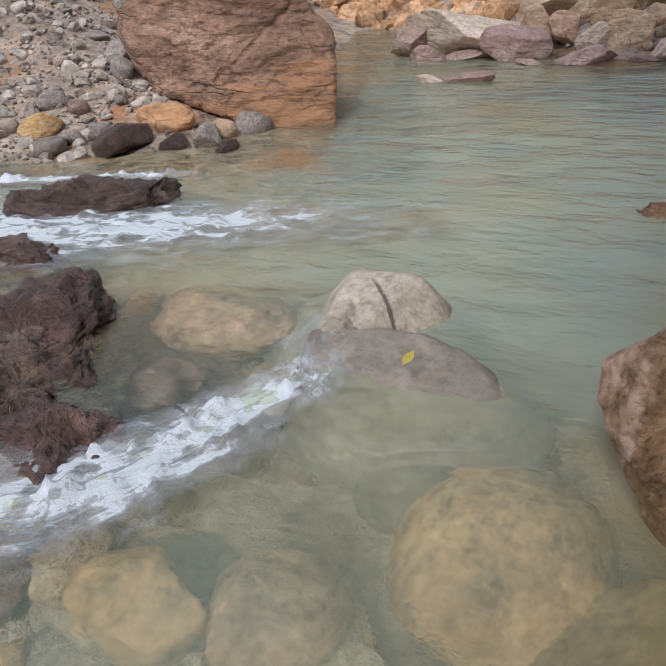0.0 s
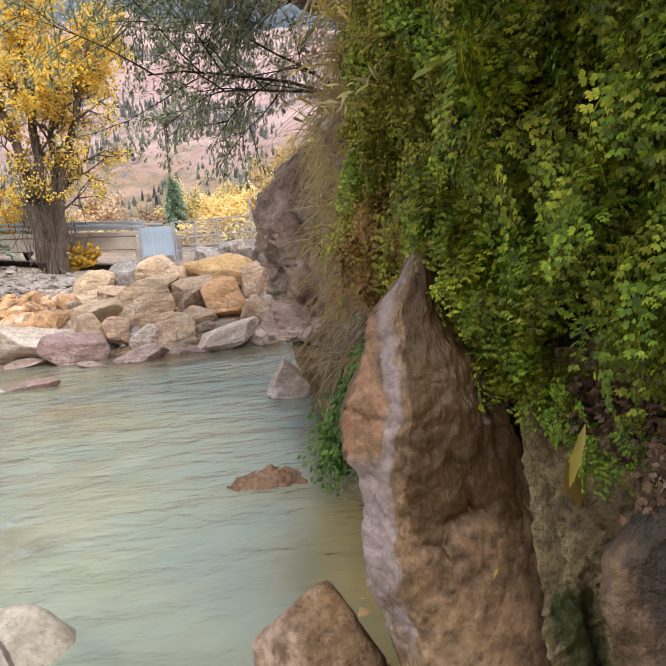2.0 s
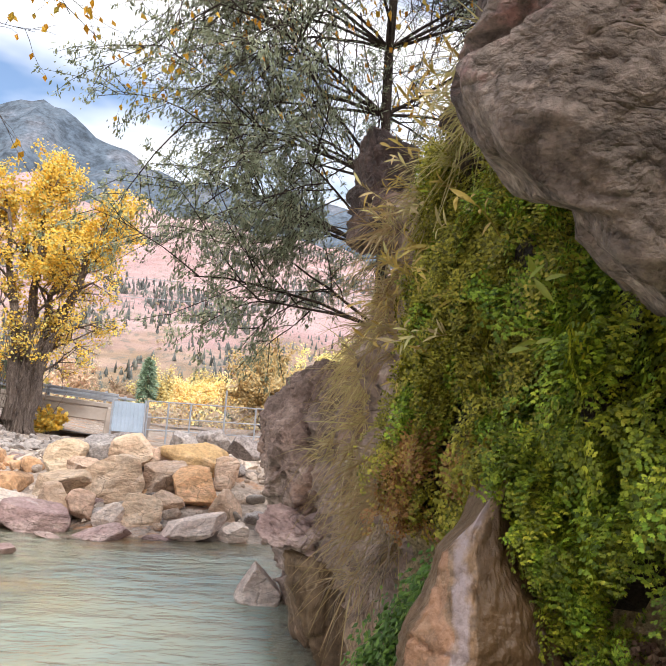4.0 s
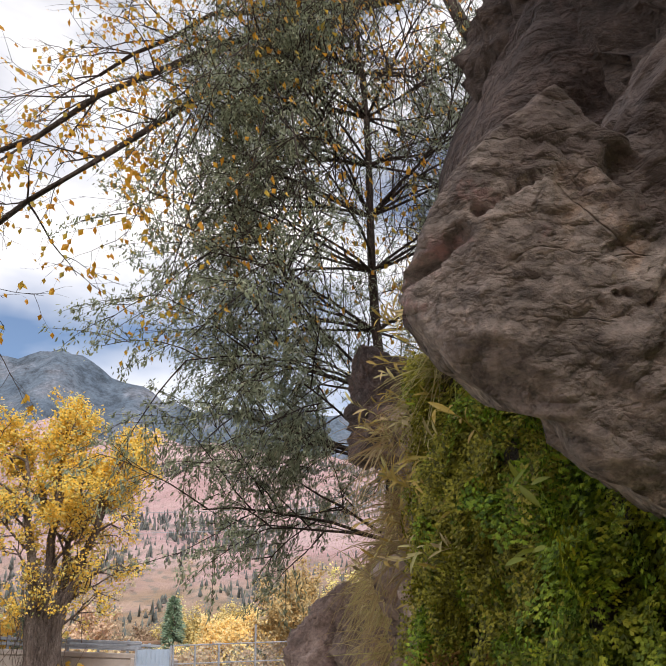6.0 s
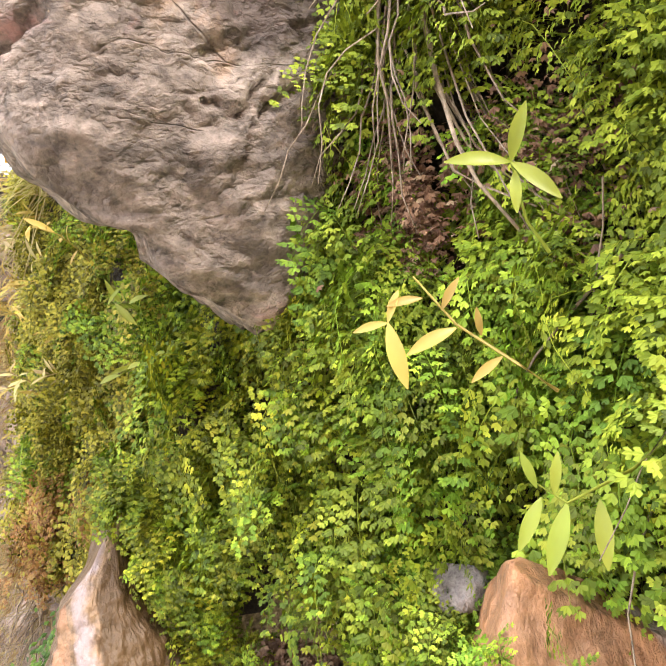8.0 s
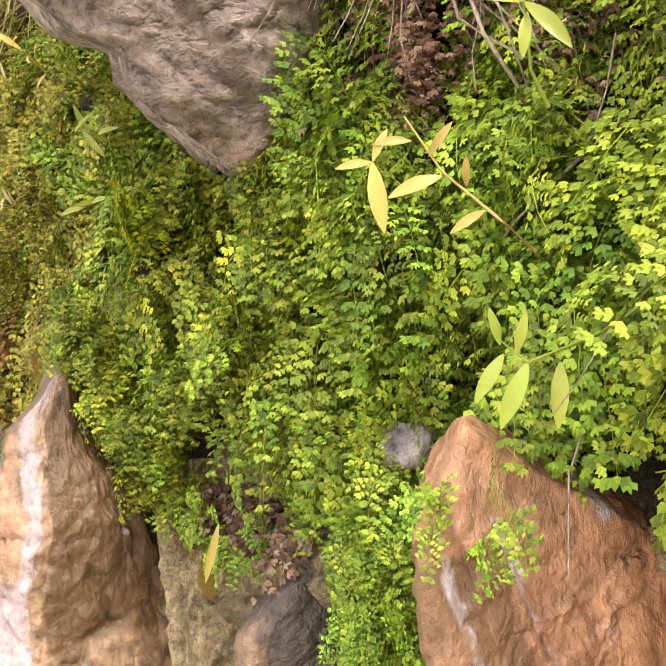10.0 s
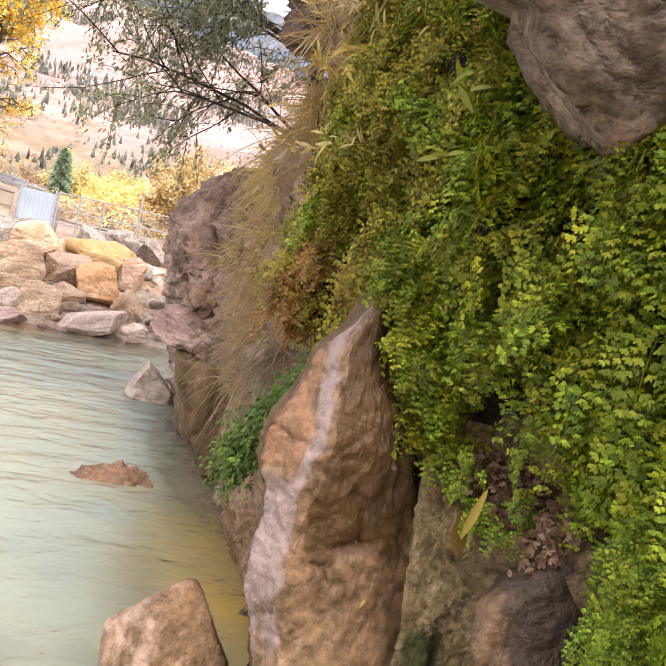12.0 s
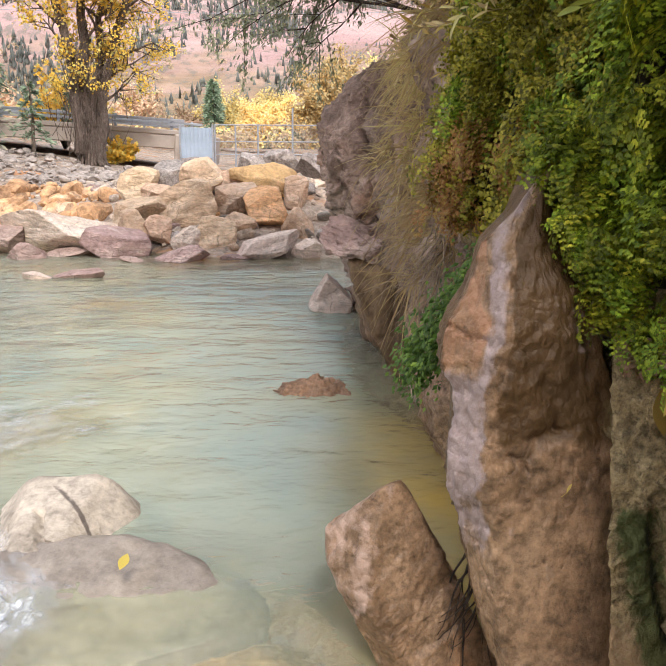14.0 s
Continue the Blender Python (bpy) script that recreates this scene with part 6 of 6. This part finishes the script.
def set_ferns():
    """The ferns of the near stretch are things of their own, those further along are joined by kind."""
    WANTED.sort(key=lambda f: (f[0].translation - Vector((0.6, 0.95, 1.35))).length)
    for m, fronds, label in WANTED[:270]:
        ob = tagged(new("fern"), label, "fern", "ferns on the cliff")
        ob.matrix_world = m
        for me, at in fronds:
            child("frond", me, ob).matrix_basis = at
    rest = {}
    for m, fronds, label in WANTED[270:]:
        rest.setdefault(label, []).extend((me, m @ at) for me, at in fronds)
    for label, many in rest.items():
        co, faces, base = [], [], 0
        for me, m in many:
            v = np.empty(len(me.vertices) * 3)
            me.vertices.foreach_get("co", v)
            v = v.reshape(-1, 3) @ np.array(m.to_3x3()).T + np.array(m.translation)
            faces += [tuple(base + i for i in f.vertices) for f in me.polygons]
            co.append(v)
            base += len(v)
        out = bpy.data.meshes.new("fern_curtain")
        out.from_pydata(np.concatenate(co).tolist(), [], faces)
        out.materials.append(many[0][0].materials[0])
        tagged(new("fern_curtain", out), label, "ferns", kind="stuff")


rng = random.Random(2024)
count = 0
for _ in range(5200):
    y = rng.uniform(-0.5, 2.85)
    z = rng.uniform(0.9, 2.5)
    low = fern_floor(y)
    high = 2.5 if y < 0.75 else float(np.interp(y, [0.75, 1.0, 1.3, 1.6, 1.9, 2.2, 2.6, 2.85], [2.3, 1.75, 1.8, 2.0, 2.3, 2.45, 2.45, 2.25]))
    if z < low or z > high or (y < 0.1 and rng.random() < 0.5):
        continue
    if noise.noise(Vector((y * 6, z * 6, 3))) < -0.38:
        continue
    if (abs(y - 0.79) < 0.075 and 1.62 < z < 1.95) or (abs(y - 0.56) < 0.05 and 1.66 < z < 1.88):
        continue
    x = cliff_x(y, z) - 0.01
    dry = noise.noise(Vector((y * 4, z * 4, 8))) + 0.85 * smooth01((y - 1.5) * 1.2) * smooth01((1.6 - z) * 3) - 0.22 + 0.35 * math.exp(-((y - 0.7) / 0.16) ** 2 - ((z - 1.78) / 0.14) ** 2)
    if dry > 0.3 and rng.random() < 0.75:
        plant_fern(DRY, (x, y, z), rng, "browning maidenhair fern hanging on the cliff")
    elif y > 1.55 and rng.random() < 0.35 + 0.5 * smooth01((y - 1.6) * 2):
        plant_fern(OLIVE, (x, y, z), rng, "yellowing olive maidenhair fern on the cliff")
    elif y < 0.95:
        plant_fern(BRIGHT, (x, y, z), rng, "bright green maidenhair fern on the wet cliff")
    else:
        plant_fern(GREEN, (x, y, z), rng, "green maidenhair fern hanging in a curtain")
    count += 1
    if count >= 1000:
        break
for i in range(44):
    s = i / 43
    plant_fern(GREEN, (float(np.interp(s, [0, 0.5, 1], [0.55, 0.6, 0.72])) + rng.gauss(0, 0.012), 1.53 - 0.08 * s + rng.gauss(0, 0.02), 1.37 - 0.36 * s + rng.gauss(0, 0.03)), rng, "green maidenhair fern hanging over the rock rib", 0.75, 230)
for i in range(34):
    s = i / 33
    plant_fern(BRIGHT, (0.79 + 0.03 * math.sin(i * 2.1), 0.87 + 0.04 * math.sin(i * 1.3), 1.18 - 0.42 * s), rng, "bright green fern hanging between two boulders", 0.6)
for loc in ((0.66, 0.57, 1.14), (0.655, 0.575, 1.1), (0.74, 0.83, 0.9), (0.74, 0.86, 0.84), (0.76, 0.85, 0.97), (0.7, 1.28, 0.97), (0.72, 1.22, 0.96), (0.72, 1.2, 0.95)):
    plant_fern(BRIGHT, loc, rng, "small bright fern rooted in a rock crack", 0.5)
set_ferns()


def leafy(name, label, leaf_m, n, seed, place, size, ratio=0.6):
    """A mat of small leaves."""
    r, a = random.Random(seed), Acc()
    for _ in range(n):
        p, out = place(r)
        d = (Vector((0, 0, -0.8)) + out * 0.5 + rand_unit(r) * 0.6).normalized()
        side = d.cross(out + rand_unit(r) * 0.4).normalized()
        if ratio:
            a.blade(p, d, side, size * r.uniform(0.6, 1.4), size * ratio, 0.12)
        else:
            a.fan(p, d, side, size * r.uniform(0.6, 1.4))
    tagged(new(name, a.mesh(name, leaf_m)), label, name.replace("_", " "), kind="stuff")


def creeper_spot(r):
    t = r.random()
    c = Vector((0.3, 1.9, 0.78)).lerp(Vector((0.47, 1.84, 1.04)), t)
    return c + Vector((r.gauss(0, 0.026), r.gauss(0, 0.04), r.gauss(0, 0.045))), Vector((-0.8, -0.6, 0.2))


leafy("creeper", "fresh green creeper hanging beside the rock rib", ivy_leaf, 2600, 3, creeper_spot, 0.018)


def litter_spot(r):
    y = r.uniform(1.0, 1.4)
    z = 0.9 + 0.12 * r.random() + 0.05 * (y - 1)
    return Vector((cliff_x(y, z) - 0.05 * r.random(), y, z)), Vector((-0.7, -0.4, 0.6))


leafy("leaf_litter", "brown dead leaves caught on the ledge", litter_leaf, 1300, 5, litter_spot, 0.014, 0)


def dead_spot(r):
    y, z = (0.79, 1.75) if r.random() < 0.7 else (0.56, 1.73)
    y, z = y + r.gauss(0, 0.05), z + r.gauss(0, 0.07)
    return Vector((cliff_x(y, z) - 0.03 - 0.06 * r.random(), y, z)), Vector((-0.7, -0.6, 0.2))


leafy("dead_fern_leaves", "dead brown fern leaves between the green fronds", litter_leaf, 2600, 15, dead_spot, 0.009, 0)


def hanging_grass(name, label, n, seed, y0, y1, z0, z1, length, m=None):
    """Tufts of fine curling blades that spring out and hang over."""
    r, a = random.Random(seed), Acc()
    for _ in range(n // 12):
        y, z = r.uniform(y0, y1), r.uniform(z0, z1)
        if noise.noise(Vector((y * 3.5, z * 2.2, seed))) < 0.04:
            continue
        p0 = Vector((cliff_x(y, z) - 0.005, y, z))
        lean = Vector((-r.uniform(0.2, 0.9), r.gauss(-0.15, 0.5), r.uniform(-0.5, 0.9)))
        for _k in range(12):
            p = p0 + rand_unit(r) * 0.025
            L = length * r.uniform(0.35, 1.3)
            d = (lean + rand_unit(r) * 0.7).normalized()
            sag, curl = r.uniform(0.2, 1.0), rand_unit(r) * 0.25
            pts = [p + d * L * s + (Vector((0, 0, -sag)) + curl) * L * s * s for s in (0, 0.2, 0.4, 0.6, 0.8, 1.0)]
            w = d.cross(Vector((0.3, 0.9, 0.2))).normalized() * r.uniform(0.0018, 0.0044)
            b = len(a.v)
            for i, q in enumerate(pts):
                a.v += [q - w * (1 - i / 6), q + w * (1 - i / 6)]
            a.f += [(b + 2 * i, b + 2 * i + 1, b + 2 * i + 3, b + 2 * i + 2) for i in range(5)]
    tagged(new(name, a.mesh(name, m or straw_mat)), label, "grass", kind="stuff")


hanging_grass("dry_grass", "dry straw-coloured grass hanging over the cliff", 3000, 6, 2.75, 3.6, 0.8, 2.35, 0.27)
hanging_grass("dry_grass", "dry straw-coloured grass on top of the ferns", 2600, 9, 1.9, 3.3, 2.3, 2.75, 0.2)
hanging_grass("dry_grass", "dry straw-coloured grass on the cliff edge", 2600, 7, 3.3, 4.6, 1.2, 2.3, 0.2)
hanging_grass("green_grass", "thin green grass above the ferns", 200, 8, 0.1, 0.6, 1.9, 2.4, 0.22, willow_green)


def long_leaf(p, q, n, width):
    """A long pointed leaf from p to q, creased along its middle."""
    a, way = Acc(), q - p
    L = way.length
    d = way.normalized()
    sd = d.cross(n).normalized()
    up = sd.cross(d).normalized()
    for j in range(9):
        t = j / 8
        w = L * width * math.sin(math.pi * min(1, t * 0.96 + 0.02)) ** 0.85
        c = p + way * t + up * L * 0.1 * math.sin(math.pi * t)
        a.v += [c - sd * w, c - up * w * 0.35, c + sd * w]
    a.f = [f for j in range(8) for f in ((3 * j, 3 * j + 1, 3 * j + 4, 3 * j + 3), (3 * j + 1, 3 * j + 2, 3 * j + 5, 3 * j + 4))]
    return a


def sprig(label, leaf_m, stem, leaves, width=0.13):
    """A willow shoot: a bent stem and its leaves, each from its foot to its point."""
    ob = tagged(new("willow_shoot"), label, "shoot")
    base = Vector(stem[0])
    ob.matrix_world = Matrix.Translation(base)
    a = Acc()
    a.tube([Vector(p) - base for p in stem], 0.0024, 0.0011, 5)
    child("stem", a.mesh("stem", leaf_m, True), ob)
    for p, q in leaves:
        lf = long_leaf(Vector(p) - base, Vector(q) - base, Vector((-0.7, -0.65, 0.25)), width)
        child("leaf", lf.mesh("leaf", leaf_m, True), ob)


def wild_sprig(label, leaf_m, base, tip, n, size, seed, width=0.1):
    r = random.Random(seed)
    base, tip = Vector(base), Vector(tip)
    way = tip - base
    stem = [base + way * s + Vector((0, 0, 0.03 * math.sin(3.1 * s))) for s in (0, 0.3, 0.6, 1.0)]
    leaves = []
    for k in range(n):
        s = 0.3 + 0.7 * k / max(1, n - 1)
        p = base + way * s + Vector((0, 0, 0.03 * math.sin(3.1 * s)))
        leaves.append((p, p + (way.normalized() * 0.6 + rand_unit(r) * 0.8 + Vector((0, 0, -0.2))).normalized() * size * r.uniform(0.6, 1.2)))
    sprig(label, leaf_m, stem, leaves, width)


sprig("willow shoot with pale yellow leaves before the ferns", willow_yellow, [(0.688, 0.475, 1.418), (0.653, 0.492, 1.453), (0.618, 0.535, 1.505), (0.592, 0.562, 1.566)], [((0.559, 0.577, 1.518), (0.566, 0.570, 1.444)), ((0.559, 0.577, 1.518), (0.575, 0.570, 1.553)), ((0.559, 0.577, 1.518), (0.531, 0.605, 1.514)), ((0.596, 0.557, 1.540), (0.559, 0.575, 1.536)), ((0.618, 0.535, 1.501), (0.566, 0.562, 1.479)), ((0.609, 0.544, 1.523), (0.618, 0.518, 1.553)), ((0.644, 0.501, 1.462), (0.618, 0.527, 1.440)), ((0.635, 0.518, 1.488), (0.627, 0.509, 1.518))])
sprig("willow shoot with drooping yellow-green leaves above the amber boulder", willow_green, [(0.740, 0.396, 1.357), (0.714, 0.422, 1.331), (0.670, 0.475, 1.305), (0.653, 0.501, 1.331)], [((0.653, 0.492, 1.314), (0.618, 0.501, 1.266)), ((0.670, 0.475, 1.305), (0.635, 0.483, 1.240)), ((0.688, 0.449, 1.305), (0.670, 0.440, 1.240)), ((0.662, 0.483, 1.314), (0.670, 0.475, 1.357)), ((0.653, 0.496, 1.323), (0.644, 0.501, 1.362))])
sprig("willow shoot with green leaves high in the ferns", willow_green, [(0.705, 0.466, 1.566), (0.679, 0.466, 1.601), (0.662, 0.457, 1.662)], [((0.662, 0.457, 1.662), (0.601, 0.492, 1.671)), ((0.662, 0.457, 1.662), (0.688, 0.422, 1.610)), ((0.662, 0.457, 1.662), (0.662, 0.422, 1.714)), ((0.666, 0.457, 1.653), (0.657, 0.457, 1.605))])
wild_sprig("pale willow shoot at the edge of the ferns", willow_yellow, (0.62, 1.9, 1.95), (0.42, 1.7, 2.0), 7, 0.07, 4)
wild_sprig("pale willow shoot at the edge of the ferns", willow_green, (0.66, 1.6, 1.72), (0.5, 1.42, 1.74), 6, 0.07, 5)
wild_sprig("pale willow shoot at the edge of the ferns", willow_green, (0.66, 1.6, 1.6), (0.52, 1.45, 1.6), 5, 0.06, 6)
rng = random.Random(8)
for i in range(44):
    y, z = rng.uniform(2.2, 3.2), rng.uniform(1.6, 2.6)
    x = cliff_x(y, z)
    wild_sprig("dry pale willow shoot on the cliff edge", straw_mat if i % 3 == 0 else willow_yellow, (x, y, z), (x - rng.uniform(0.12, 0.25), y - rng.uniform(0, 0.25), z + rng.uniform(-0.05, 0.15)), 9, 0.07, 30 + i, 0.08)


def roots(label, starts, seed, n, length, spread_d, rad=0.0025, m=None):
    r, a = random.Random(seed), Acc()
    for _ in range(n):
        p = Vector(starts) + Vector((r.gauss(0, 0.02), r.gauss(0, 0.05), r.gauss(0, 0.06)))
        q, d, pts = p.copy(), (Vector(spread_d) + rand_unit(r) * 0.4).normalized(), [p]
        for _k in range(7):
            d = (d + rand_unit(r) * 0.3 + Vector((0, 0, -0.05))).normalized()
            q = q + d * length / 7
            pts.append(q.copy())
        a.tube(pts, rad * r.uniform(0.6, 1.5), rad * 0.3, 4)
    tagged(new("dry_twigs", a.mesh("dry_twigs", m or root_mat, True)), label, "twigs", kind="stuff")


roots("tangle of dry grey stems hanging through the ferns", (0.78, 0.72, 2.1), 1, 26, 0.4, (-0.1, -0.15, -1))
def long_stem(points, rad, seed):
    r, a = random.Random(seed), Acc()
    pts = [Vector(p) + rand_unit(r) * 0.006 for p in points]
    a.tube(pts, rad, rad * 0.5, 6)
    tagged(new("hanging_twig", a.mesh("hanging_twig", root_mat, True)), "bent dry grey twig hanging before the ferns", "twig", "twigs before the ferns")


for i in range(15):
    k, o = i * 0.006, 0.03 * math.sin(i * 2.4)
    long_stem([(0.76 + k, 0.66 - o, 1.99), (0.765 + k + o * 0.5, 0.66 - o, 1.88), (0.765 + k * 1.5, 0.64 - o, 1.78 + o), (0.77 + k * 2, 0.61 - k - o, 1.71), (0.79 + k * 2, 0.57 - k, 1.63 - o)], 0.0045 if i == 0 else 0.0014 + 0.0008 * (i % 3), i)
roots("thin dry stem among the ferns", (0.8, 0.4, 1.55), 2, 6, 0.4, (-0.2, 0.3, -0.8), 0.0018)
roots("dry roots below the cliff edge", (0.55, 2.9, 1.0), 3, 30, 0.4, (-0.4, -0.3, -0.7))
roots("bare twigs reaching over the water", (0.5, 2.6, 0.95), 4, 9, 0.35, (-1, -0.2, -0.2), 0.0016)
roots("wet plant debris wedged between the rocks", (0.46, 1.68, 0.3), 5, 26, 0.2, (-0.1, -0.2, -0.9), 0.003, dark_bark)


def single_leaf(label, leaf_m, loc, rot, size):
    a = Acc()
    for j in range(6):
        t = j / 5
        w = size * 0.28 * math.sin(math.pi * min(1, t * 0.94 + 0.03))
        a.v += [Vector((-w, size * t, 0.1 * size * t * (1 - t))), Vector((0, size * t, 0)), Vector((w, size * t, 0.12 * size * t * (1 - t)))]
    a.f = [f for j in range(5) for f in ((3 * j, 3 * j + 1, 3 * j + 4, 3 * j + 3), (3 * j + 1, 3 * j + 2, 3 * j + 5, 3 * j + 4))]
    ob = new("fallen_leaf", a.mesh("fallen_leaf", leaf_m, True))
    ob.matrix_world = pose(*loc, *rot)
    tagged(ob, label, "leaf")


single_leaf("yellow fallen leaf on the wet grey boulder", cotton_leaf, (-0.53, 2.02, 0.12), (20, 5, -10), 0.06)
single_leaf("dry pale leaf stuck to the rock rib", willow_yellow, (0.56, 1.44, 0.63), (60, 0, -40), 0.06)
hung = long_leaf(Vector((0.5, 1.2, 0.0)), Vector((0.47, 1.2, -0.1)), Vector((-0.5, -0.85, 0.1)), 0.075)
ob = tagged(new("dry_leaf", hung.mesh("dry_leaf", willow_yellow, True)), "long dry yellow leaf hanging below the ferns", "leaf")
ob.location = (0.165, 0.0, 1.0)
single_leaf("dry tan leaf hanging below the ferns", willow_yellow, (0.68, 1.3, 0.92), (-100, 0, 20), 0.09)
